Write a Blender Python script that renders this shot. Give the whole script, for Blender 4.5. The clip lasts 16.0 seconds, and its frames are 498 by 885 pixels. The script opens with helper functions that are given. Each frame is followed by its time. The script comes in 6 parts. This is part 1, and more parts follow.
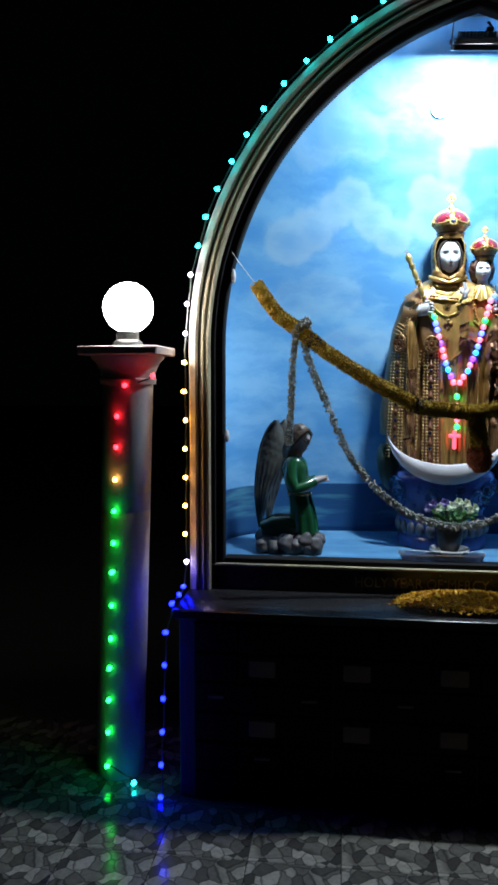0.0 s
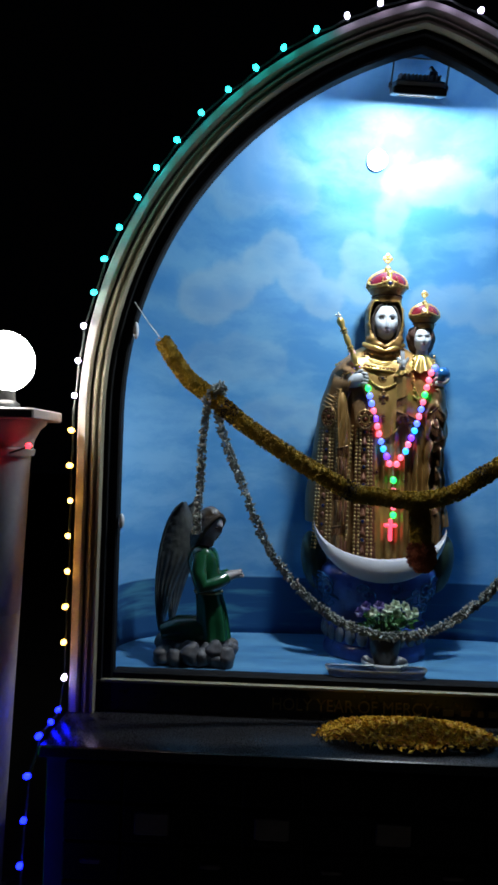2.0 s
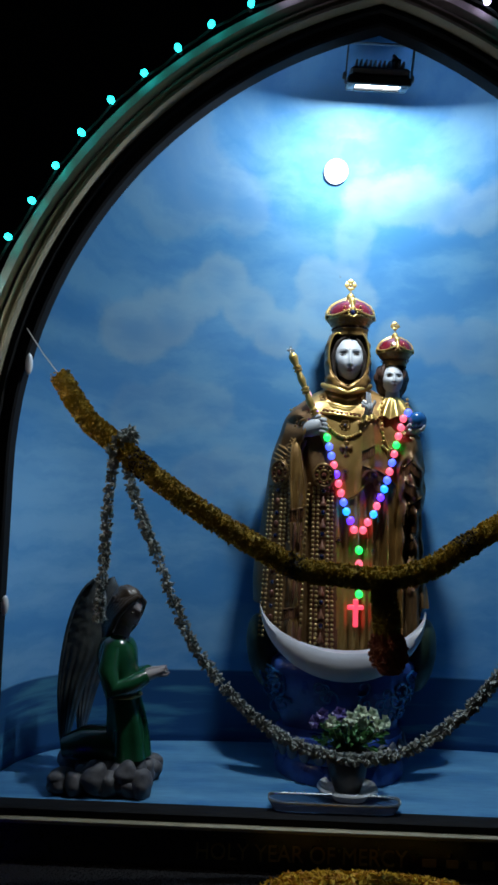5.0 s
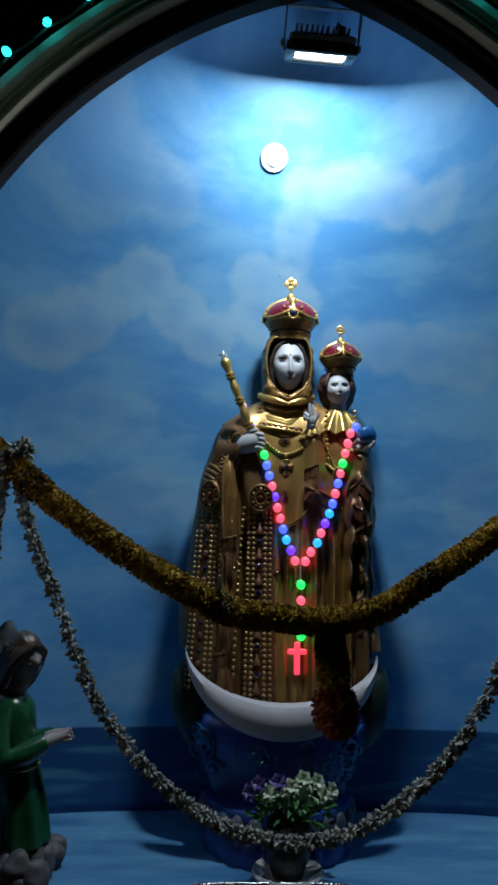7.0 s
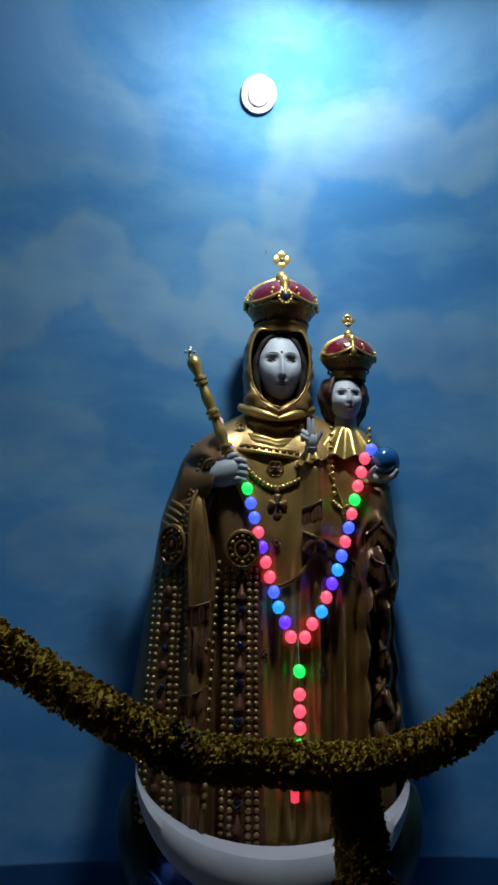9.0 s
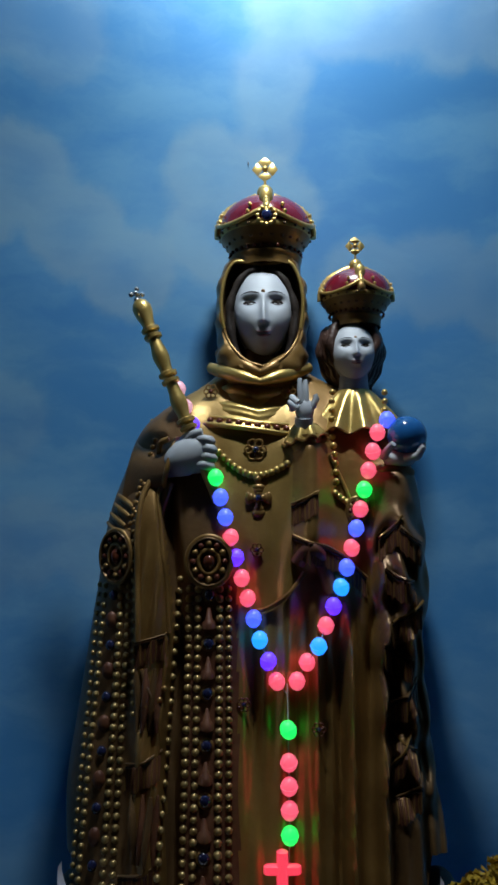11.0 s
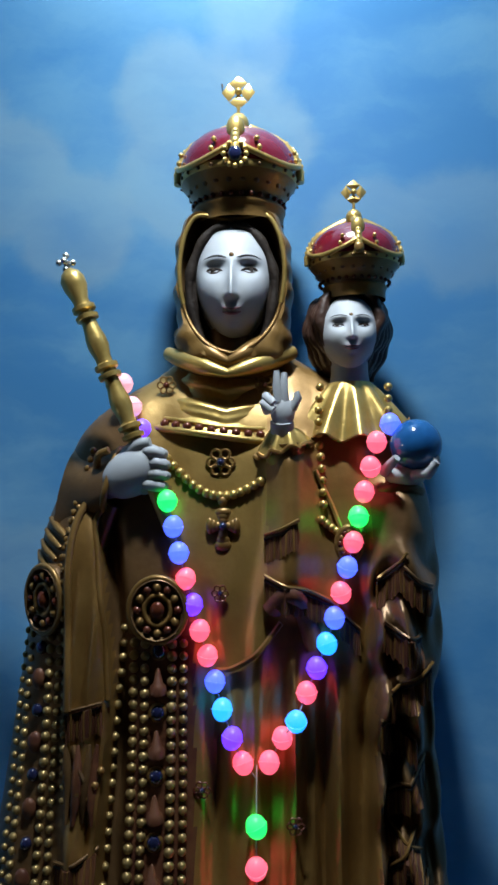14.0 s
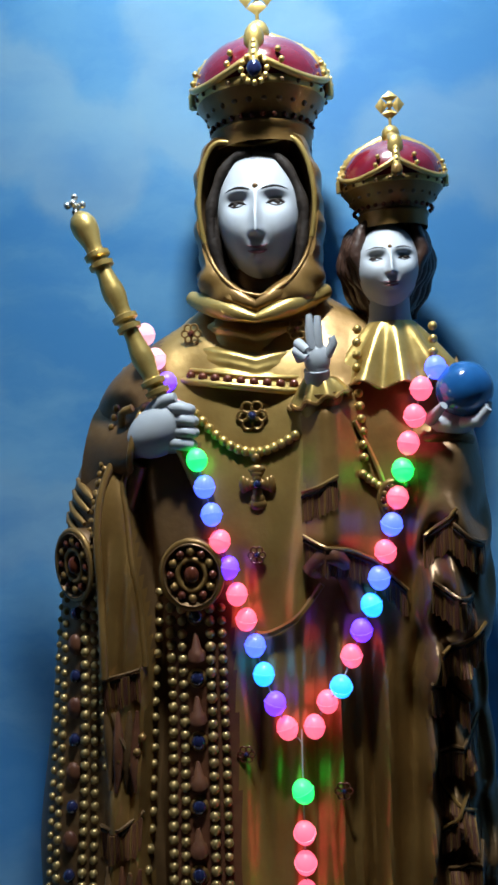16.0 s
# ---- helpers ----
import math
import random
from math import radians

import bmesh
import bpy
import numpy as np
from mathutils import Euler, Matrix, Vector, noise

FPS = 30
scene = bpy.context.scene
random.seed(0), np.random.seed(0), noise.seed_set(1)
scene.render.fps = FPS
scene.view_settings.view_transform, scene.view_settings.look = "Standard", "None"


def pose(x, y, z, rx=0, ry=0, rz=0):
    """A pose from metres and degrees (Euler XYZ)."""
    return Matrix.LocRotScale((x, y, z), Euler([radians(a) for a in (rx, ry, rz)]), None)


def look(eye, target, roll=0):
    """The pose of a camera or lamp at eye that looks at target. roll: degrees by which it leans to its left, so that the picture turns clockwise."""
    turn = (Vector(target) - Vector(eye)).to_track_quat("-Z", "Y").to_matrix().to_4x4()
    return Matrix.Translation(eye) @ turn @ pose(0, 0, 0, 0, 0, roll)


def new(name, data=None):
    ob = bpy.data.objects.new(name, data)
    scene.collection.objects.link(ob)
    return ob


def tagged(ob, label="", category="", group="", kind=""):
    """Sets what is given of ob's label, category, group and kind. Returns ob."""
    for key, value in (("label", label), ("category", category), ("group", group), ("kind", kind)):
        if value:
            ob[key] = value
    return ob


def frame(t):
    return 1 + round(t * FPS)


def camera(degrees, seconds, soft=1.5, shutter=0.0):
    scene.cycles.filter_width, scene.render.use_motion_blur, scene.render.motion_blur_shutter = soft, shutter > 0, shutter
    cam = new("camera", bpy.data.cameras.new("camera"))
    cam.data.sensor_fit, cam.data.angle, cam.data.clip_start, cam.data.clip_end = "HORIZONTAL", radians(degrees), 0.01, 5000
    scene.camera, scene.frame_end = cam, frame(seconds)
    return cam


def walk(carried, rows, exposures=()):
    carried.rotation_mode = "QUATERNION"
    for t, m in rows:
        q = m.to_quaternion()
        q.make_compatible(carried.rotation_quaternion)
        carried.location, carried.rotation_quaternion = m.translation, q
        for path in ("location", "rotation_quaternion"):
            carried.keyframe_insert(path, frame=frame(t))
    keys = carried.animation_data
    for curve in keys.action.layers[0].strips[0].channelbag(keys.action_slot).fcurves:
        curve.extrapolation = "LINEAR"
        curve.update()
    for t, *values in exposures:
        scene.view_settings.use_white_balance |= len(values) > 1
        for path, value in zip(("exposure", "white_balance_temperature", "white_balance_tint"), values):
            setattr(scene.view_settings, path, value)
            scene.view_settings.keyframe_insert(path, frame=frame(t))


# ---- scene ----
cam = camera(36.6, 16.0, 3.0)
PATH = [
    (0, (-0.49, -3.066, 1.612), (-0.742, -1.089, 1.442), 0.0),
    (0.5, (-0.503, -2.936, 1.619), (-0.7, -0.951, 1.47), 0.1),
    (1, (-0.437, -2.803, 1.624), (-0.626, -0.814, 1.553), 0.8),
    (1.5, (-0.428, -2.682, 1.62), (-0.599, -0.689, 1.581), 1.6),
    (2, (-0.468, -2.55, 1.625), (-0.53, -0.551, 1.648), 1.8),
    (2.5, (-0.423, -2.461, 1.627), (-0.49, -0.463, 1.674), 1.8),
    (3, (-0.367, -2.325, 1.61), (-0.426, -0.328, 1.709), 2.0),
    (3.2, (-0.31, -2.284, 1.6), (-0.406, -0.289, 1.71), 1.3),
    (5.3, (-0.256, -1.977, 1.634), (-0.309, 0.012, 1.835), 1.6),
    (5.5, (-0.236, -1.956, 1.624), (-0.28, 0.033, 1.831), 1.5),
    (6, (-0.202, -1.88, 1.61), (-0.239, 0.109, 1.822), 1.4),
    (6.5, (-0.214, -1.771, 1.625), (-0.195, 0.216, 1.849), 1.4),
    (7, (-0.23, -1.689, 1.641), (-0.149, 0.292, 1.904), 1.2),
    (7.5, (-0.214, -1.595, 1.629), (-0.122, 0.383, 1.911), 1.1),
    (8, (-0.157, -1.417, 1.685), (-0.053, 0.555, 2.004), 0.6),
    (8.5, (-0.154, -1.267, 1.74), (-0.051, 0.706, 2.049), 0.8),
    (9, (-0.204, -1.124, 1.748), (-0.068, 0.849, 2.048), 0.8),
    (9.2, (-0.213, -1.085, 1.762), (-0.043, 0.89, 2.031), 1.0),
    (11.3, (-0.029, -0.682, 1.81), (-0.04, 1.305, 2.034), -0.3),
    (11.5, (-0.018, -0.662, 1.811), (-0.029, 1.326, 2.033), -0.3),
    (12, (0.028, -0.593, 1.832), (-0.03, 1.394, 2.052), -0.1),
    (12.5, (0.032, -0.545, 1.869), (-0.03, 1.444, 2.071), -0.3),
    (13, (0.018, -0.502, 1.893), (-0.067, 1.488, 2.069), -0.4),
    (13.5, (0.02, -0.476, 1.906), (-0.084, 1.517, 2.037), -0.4),
    (14, (0.033, -0.471, 1.922), (-0.055, 1.526, 1.992), -0.3),
    (14.5, (0.03, -0.46, 1.936), (-0.091, 1.536, 1.888), 0.1),
    (15, (0.038, -0.456, 1.943), (-0.113, 1.532, 1.794), -0.1),
    (15.5, (0.033, -0.441, 1.958), (-0.154, 1.544, 1.811), -2.0),
    (16, (0.042, -0.408, 1.956), (-0.166, 1.577, 1.824), -2.6),
]
EXPOSURES = [(0.0, 1.3), (1.5, 0.82), (3.0, 0.22), (5.5, -0.15), (7.0, -0.45), (9.0, -0.86), (11.5, -0.82), (13.5, -0.42), (14.5, -0.08), (16.0, 0.1)]
walk(cam, [(t, look(eye, target, roll)) for t, eye, target, roll in PATH], EXPOSURES)
FLOOD_WATTS, GLOBE_POWER, BULB_POWER = 22.0, 30.0, 8.0

# ---- night sky and lamps ----
world = bpy.data.worlds.new("night_sky")
world.use_nodes = True
world.node_tree.nodes["Background"].inputs["Color"].default_value = (0.10, 0.13, 0.2, 1)
world.node_tree.nodes["Background"].inputs["Strength"].default_value = 0.0012
scene.world = world

flood = bpy.data.lights.new("flood_beam", "AREA")
flood.shape, flood.size, flood.size_y = "RECTANGLE", 0.115, 0.07
flood.energy, flood.color = FLOOD_WATTS, (0.84, 0.94, 1.0)
LAMP = Vector((0.010, 0.140, 2.910))
LAMP_TILT, LAMP_LEAN = 22.0, 3.0
beam = new("flood_beam", flood)
beam.matrix_world = pose(LAMP.x, LAMP.y, LAMP.z - 0.012, LAMP_TILT, LAMP_LEAN, 0)


# ---- materials ----
def material(name, c1, c2=None, scale=12.0, rough=0.5, metal=0.0, bump=0.15, grain=90.0, emit=None, power=0.0, stretch=(1, 1, 1), coat=0.0, rough_var=0.12):
    m = bpy.data.materials.new(name)
    m.use_nodes = True
    nt = m.node_tree
    b = nt.nodes["Principled BSDF"]
    b.inputs["Metallic"].default_value = metal
    b.inputs["Roughness"].default_value = rough
    b.inputs["Coat Weight"].default_value = coat
    b.inputs["Base Color"].default_value = (*c1, 1)
    if emit:
        b.inputs["Emission Color"].default_value = (*emit, 1)
        b.inputs["Emission Strength"].default_value = power
    if c2 is None:
        return m
    co = nt.nodes.new("ShaderNodeTexCoord")
    mp = nt.nodes.new("ShaderNodeMapping")
    mp.inputs["Scale"].default_value = stretch
    nt.links.new(co.outputs["Object"], mp.inputs["Vector"])
    big, fine = nt.nodes.new("ShaderNodeTexNoise"), nt.nodes.new("ShaderNodeTexNoise")
    big.inputs["Scale"].default_value, big.inputs["Detail"].default_value = scale, 5
    fine.inputs["Scale"].default_value, fine.inputs["Detail"].default_value = grain, 4
    for n in (big, fine):
        nt.links.new(mp.outputs["Vector"], n.inputs["Vector"])
    add = nt.nodes.new("ShaderNodeMath")
    add.operation = "MULTIPLY_ADD"
    add.inputs[1].default_value = 0.35
    nt.links.new(fine.outputs["Fac"], add.inputs[0])
    nt.links.new(big.outputs["Fac"], add.inputs[2])
    ramp = nt.nodes.new("ShaderNodeMapRange")
    ramp.inputs["From Min"].default_value, ramp.inputs["From Max"].default_value = 0.42, 0.92
    nt.links.new(add.outputs[0], ramp.inputs["Value"])
    mix = nt.nodes.new("ShaderNodeMix")
    mix.data_type = "RGBA"
    mix.inputs["A"].default_value, mix.inputs["B"].default_value = (*c1, 1), (*c2, 1)
    nt.links.new(ramp.outputs["Result"], mix.inputs["Factor"])
    nt.links.new(mix.outputs["Result"], b.inputs["Base Color"])
    rr = nt.nodes.new("ShaderNodeMapRange")
    rr.inputs["To Min"].default_value, rr.inputs["To Max"].default_value = max(0.03, rough - rough_var), min(1.0, rough + rough_var)
    nt.links.new(big.outputs["Fac"], rr.inputs["Value"])
    nt.links.new(rr.outputs["Result"], b.inputs["Roughness"])
    if bump:
        bp = nt.nodes.new("ShaderNodeBump")
        bp.inputs["Strength"].default_value, bp.inputs["Distance"].default_value = bump, 0.004
        nt.links.new(fine.outputs["Fac"], bp.inputs["Height"])
        nt.links.new(bp.outputs["Normal"], b.inputs["Normal"])
    return m


def glow(name, colour, power):
    return material(name, tuple(0.10 + 0.4 * c for c in colour), rough=0.4, emit=colour, power=power)


PLASTER = material("pale_paint", (0.52, 0.50, 0.44), (0.66, 0.64, 0.58), 9, 0.55, bump=0.25)
GOLD_TRIM = material("gold_trim_paint", (0.25, 0.225, 0.15), (0.34, 0.31, 0.21), 14, 0.6, 0.08, 0.2)
DARK_TRIM = material("dark_trim_paint", (0.055, 0.05, 0.04), (0.09, 0.08, 0.06), 14, 0.55, 0, 0.2)
BLACK_FRAME = material("black_frame_paint", (0.006, 0.006, 0.007), (0.012, 0.012, 0.013), 20, 0.75, 0, 0.1)
BLACK_FRAME.node_tree.nodes["Principled BSDF"].inputs["Specular IOR Level"].default_value = 0.12
BLACK_PANEL = material("black_granite_panel", (0.008, 0.008, 0.009), (0.018, 0.018, 0.02), 60, 0.3, 0, 0.05)
GRANITE = material("grey_granite_sill", (0.006, 0.006, 0.007), (0.028, 0.028, 0.030), 220, 0.28, 0, 0.05, 420)
BASE_DARK = material("dark_cladding_joint", (0.010, 0.009, 0.009), (0.018, 0.016, 0.015), 30, 0.6)
SHELL = material("weathered_plaster", (0.16, 0.155, 0.14), (0.25, 0.24, 0.22), 6, 0.8, 0, 0.4)
STONE = material("column_paint", (0.24, 0.22, 0.24), (0.34, 0.32, 0.33), 7, 0.32, 0, 0.2, 60)
CAP_PAINT = material("capital_paint", (0.22, 0.18, 0.18), (0.33, 0.27, 0.26), 8, 0.5, 0, 0.25)
BLACK_METAL = material("black_metal", (0.02, 0.02, 0.02), (0.04, 0.04, 0.04), 30, 0.4, 0.6, 0.1)
GREY_METAL = material("grey_painted_metal", (0.10, 0.11, 0.12), (0.16, 0.17, 0.18), 30, 0.45, 0.2, 0.1)
CABLE = material("cable_plastic", (0.02, 0.03, 0.025), rough=0.45)
CLEAR_STRAP = material("pale_plastic", (0.7, 0.72, 0.75), rough=0.25)
OPAL = glow("lit_opal_glass", (1.0, 0.97, 0.90), GLOBE_POWER)
LED = glow("lit_led_window", (0.86, 0.95, 1.0), 25.0)
GOLD_LETTER = material("gold_letter_paint", (0.20, 0.145, 0.06), (0.27, 0.20, 0.09), 60, 0.45, 0.3)
BULB = {
    "red": glow("bulb_red", (1.0, 0.012, 0.02), BULB_POWER),
    "warm": glow("bulb_warm", (1.0, 0.46, 0.08), BULB_POWER),
    "white": glow("bulb_white", (0.75, 0.62, 1.0), BULB_POWER),
    "cyan": glow("bulb_cyan", (0.012, 0.75, 0.75), BULB_POWER),
    "blue": glow("bulb_blue", (0.002, 0.004, 1.0), BULB_POWER * 2.2),
    "green": glow("bulb_green", (0.008, 1.0, 0.06), BULB_POWER),
}


def mural_material():
    """Painted sky over a painted sea, with soft cloud banks."""
    m = bpy.data.materials.new("sky_mural_paint")
    m.use_nodes = True
    nt = m.node_tree
    N, L = nt.nodes.new, nt.links.new
    b = nt.nodes["Principled BSDF"]
    b.inputs["Roughness"].default_value = 0.48
    b.inputs["Specular IOR Level"].default_value = 0.28
    co = N("ShaderNodeTexCoord")
    warp = N("ShaderNodeTexNoise")
    warp.inputs["Scale"].default_value, warp.inputs["Detail"].default_value = 8.0, 8
    warp.inputs["Roughness"].default_value = 0.62
    L(co.outputs["Object"], warp.inputs["Vector"])
    sub = N("ShaderNodeVectorMath")
    sub.operation = "MULTIPLY_ADD"
    sub.inputs[1].default_value = (0.085, 0.0, 0.085)
    centred = N("ShaderNodeVectorMath")
    centred.operation = "SUBTRACT"
    centred.inputs[1].default_value = (0.5, 0.5, 0.5)
    L(warp.outputs["Color"], centred.inputs[0])
    L(centred.outputs["Vector"], sub.inputs[0])
    L(co.outputs["Object"], sub.inputs[2])
    flat = N("ShaderNodeVectorMath")
    flat.operation = "MULTIPLY"
    flat.inputs[1].default_value = (1, 0, 1)
    L(sub.outputs["Vector"], flat.inputs[0])

    def mixed(fac, a, bcol):
        x = N("ShaderNodeMix")
        x.data_type = "RGBA"
        for key, v in (("A", a), ("B", bcol)):
            if isinstance(v, tuple):
                x.inputs[key].default_value = (*v, 1)
            else:
                L(v, x.inputs[key])
        L(fac, x.inputs["Factor"])
        return x.outputs["Result"]

    def ranged(v, a, bb, c=0.0, d=1.0, smooth=True):
        x = N("ShaderNodeMapRange")
        x.interpolation_type = "SMOOTHSTEP" if smooth else "LINEAR"
        for k, val in (("From Min", a), ("From Max", bb), ("To Min", c), ("To Max", d)):
            x.inputs[k].default_value = val
        L(v, x.inputs["Value"])
        return x.outputs["Result"]

    sky_noise = N("ShaderNodeTexNoise")
    sky_noise.inputs["Scale"].default_value, sky_noise.inputs["Detail"].default_value = 3.2, 6
    sky_noise.inputs["Roughness"].default_value = 0.6
    wide = N("ShaderNodeVectorMath")
    wide.operation = "MULTIPLY"
    wide.inputs[1].default_value = (0.75, 1.0, 1.9)
    L(flat.outputs["Vector"], wide.inputs[0])
    L(wide.outputs["Vector"], sky_noise.inputs["Vector"])
    colour = mixed(ranged(sky_noise.outputs["Fac"], 0.38, 0.66), (0.059, 0.208, 0.430), (0.139, 0.304, 0.488))
    # cloud banks: strength, then x, z and radius of the billows
    banks = [(0.60, [(0.02, 2.72, 0.075), (0.11, 2.725, 0.085), (0.20, 2.735, 0.08), (0.31, 2.71, 0.075), (0.42, 2.685, 0.07), (0.0, 2.62, 0.075), (-0.01, 2.54, 0.06)]),
             (0.78, [(-0.115, 2.455, 0.09), (-0.10, 2.36, 0.11), (-0.03, 2.46, 0.06), (0.0, 2.40, 0.08)]),
             (0.80, [(-0.46, 2.45, 0.095), (-0.55, 2.40, 0.085), (-0.65, 2.31, 0.10), (-0.37, 2.36, 0.09), (-0.27, 2.28, 0.09), (-0.76, 2.25, 0.11)]),
             (0.62, [(0.17, 2.26, 0.08), (0.29, 2.27, 0.09), (0.42, 2.24, 0.10), (0.54, 2.22, 0.10)]),
             (0.35, [(-0.43, 1.79, 0.08), (-0.33, 1.77, 0.07), (-0.54, 1.76, 0.085)]),
             (0.38, [(-0.66, 2.68, 0.12), (-0.52, 2.73, 0.11), (-0.40, 2.70, 0.10)]),
             (0.30, [(0.58, 1.78, 0.12), (0.72, 1.74, 0.12)]),
             (0.32, [(-0.62, 2.02, 0.10), (-0.50, 2.00, 0.09), (-0.74, 1.98, 0.10)])]
    for s, billows in banks:
        inside = None
        for x, z, r in billows:
            d = N("ShaderNodeVectorMath")
            d.operation = "DISTANCE"
            d.inputs[1].default_value = (x, 0, z)
            L(flat.outputs["Vector"], d.inputs[0])
            less = N("ShaderNodeMath")
            less.operation = "SUBTRACT"
            less.inputs[1].default_value = r
            L(d.outputs["Value"], less.inputs[0])
            if inside is None:
                inside = less.outputs[0]
                continue
            near = N("ShaderNodeMath")
            near.operation = "SMOOTH_MIN"
            near.inputs[2].default_value = 0.02
            L(inside, near.inputs[0])
            L(less.outputs[0], near.inputs[1])
            inside = near.outputs[0]
        both = N("ShaderNodeMath")
        both.operation = "MULTIPLY"
        L(ranged(inside, 0.016, -0.018), both.inputs[0])
        L(ranged(inside, -0.11, -0.008, 0.26 * s, 0.52 * s), both.inputs[1])
        colour = mixed(both.outputs[0], colour, (0.32, 0.40, 0.45))
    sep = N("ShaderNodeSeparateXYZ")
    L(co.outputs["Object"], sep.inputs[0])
    # light put into the colour: evens lamp falloff with height, brightens the vault
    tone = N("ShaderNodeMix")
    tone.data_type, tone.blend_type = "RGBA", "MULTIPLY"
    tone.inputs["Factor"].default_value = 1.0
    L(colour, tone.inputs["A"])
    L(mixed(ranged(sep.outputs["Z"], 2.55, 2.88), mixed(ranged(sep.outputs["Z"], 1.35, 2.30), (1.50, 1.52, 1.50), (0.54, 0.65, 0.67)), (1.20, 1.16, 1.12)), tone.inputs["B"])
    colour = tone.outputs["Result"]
    streak = N("ShaderNodeTexNoise")
    streak.inputs["Scale"].default_value, streak.inputs["Detail"].default_value = 4.0, 5
    mp = N("ShaderNodeMapping")
    mp.inputs["Scale"].default_value = (0.7, 0.7, 6.0)
    L(co.outputs["Object"], mp.inputs["Vector"])
    L(mp.outputs["Vector"], streak.inputs["Vector"])
    sea = mixed(ranged(streak.outputs["Fac"], 0.5, 0.7), (0.018, 0.085, 0.22), (0.07, 0.24, 0.36))
    colour = mixed(ranged(sep.outputs["Z"], 1.104, 1.096), colour, sea)
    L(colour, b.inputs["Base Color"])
    bp = N("ShaderNodeBump")
    bp.inputs["Strength"].default_value, bp.inputs["Distance"].default_value = 0.12, 0.004
    L(warp.outputs["Fac"], bp.inputs["Height"])
    L(bp.outputs["Normal"], b.inputs["Normal"])
    return m


MURAL = mural_material()
WATER_PAINT = material("painted_water", (0.03, 0.14, 0.34), (0.13, 0.34, 0.54), 5, 0.4, 0, 0.15, 30, stretch=(0.7, 3.0, 1))


def floor_material():
    """Glazed tile printed with grey pebbles."""
    m = bpy.data.materials.new("pebble_tile_glaze")
    m.use_nodes = True
    nt = m.node_tree
    N, L = nt.nodes.new, nt.links.new
    b = nt.nodes["Principled BSDF"]
    co = N("ShaderNodeTexCoord")
    warp = N("ShaderNodeTexNoise")
    warp.inputs["Scale"].default_value = 9
    L(co.outputs["Object"], warp.inputs["Vector"])
    add = N("ShaderNodeVectorMath")
    add.operation = "MULTIPLY_ADD"
    add.inputs[1].default_value = (0.09, 0.09, 0)
    L(warp.outputs["Color"], add.inputs[0])
    L(co.outputs["Object"], add.inputs[2])
    v, e = N("ShaderNodeTexVoronoi"), N("ShaderNodeTexVoronoi")
    e.feature = "DISTANCE_TO_EDGE"
    for n in (v, e):
        n.inputs["Scale"].default_value = 20.0
        L(add.outputs["Vector"], n.inputs["Vector"])
    grey = N("ShaderNodeMapRange")
    grey.inputs["To Min"].default_value, grey.inputs["To Max"].default_value = 0.02, 0.34
    sep = N("ShaderNodeSeparateColor")
    L(v.outputs["Color"], sep.inputs[0])
    L(sep.outputs[0], grey.inputs["Value"])
    fine = N("ShaderNodeTexNoise")
    fine.inputs["Scale"].default_value, fine.inputs["Detail"].default_value = 60, 6
    L(co.outputs["Object"], fine.inputs["Vector"])
    mul = N("ShaderNodeMath")
    mul.operation = "MULTIPLY"
    L(grey.outputs["Result"], mul.inputs[0])
    fr = N("ShaderNodeMapRange")
    fr.inputs["To Min"].default_value, fr.inputs["To Max"].default_value = 0.5, 1.4
    L(fine.outputs["Fac"], fr.inputs["Value"])
    L(fr.outputs["Result"], mul.inputs[1])
    gap = N("ShaderNodeMapRange")
    gap.inputs["From Min"].default_value, gap.inputs["From Max"].default_value = -0.03, 0.08
    L(e.outputs["Distance"], gap.inputs["Value"])
    mul2 = N("ShaderNodeMath")
    mul2.operation = "MULTIPLY"
    L(mul.outputs[0], mul2.inputs[0])
    L(gap.outputs["Result"], mul2.inputs[1])
    tint = N("ShaderNodeMix")
    tint.data_type = "RGBA"
    tint.inputs["A"].default_value, tint.inputs["B"].default_value = (0.02, 0.02, 0.022, 1), (0.95, 0.93, 0.85, 1)
    L(mul2.outputs[0], tint.inputs["Factor"])
    L(tint.outputs["Result"], b.inputs["Base Color"])
    rr = N("ShaderNodeMapRange")
    rr.inputs["To Min"].default_value, rr.inputs["To Max"].default_value = 0.05, 0.24
    L(fine.outputs["Fac"], rr.inputs["Value"])
    L(rr.outputs["Result"], b.inputs["Roughness"])
    bp = N("ShaderNodeBump")
    bp.inputs["Strength"].default_value, bp.inputs["Distance"].default_value = 0.10, 0.002
    L(gap.outputs["Result"], bp.inputs["Height"])
    L(bp.outputs["Normal"], b.inputs["Normal"])
    return m


PEBBLE = floor_material()
GROUT = material("dark_grout", (0.012, 0.012, 0.011), (0.026, 0.025, 0.022), 30, 0.8)


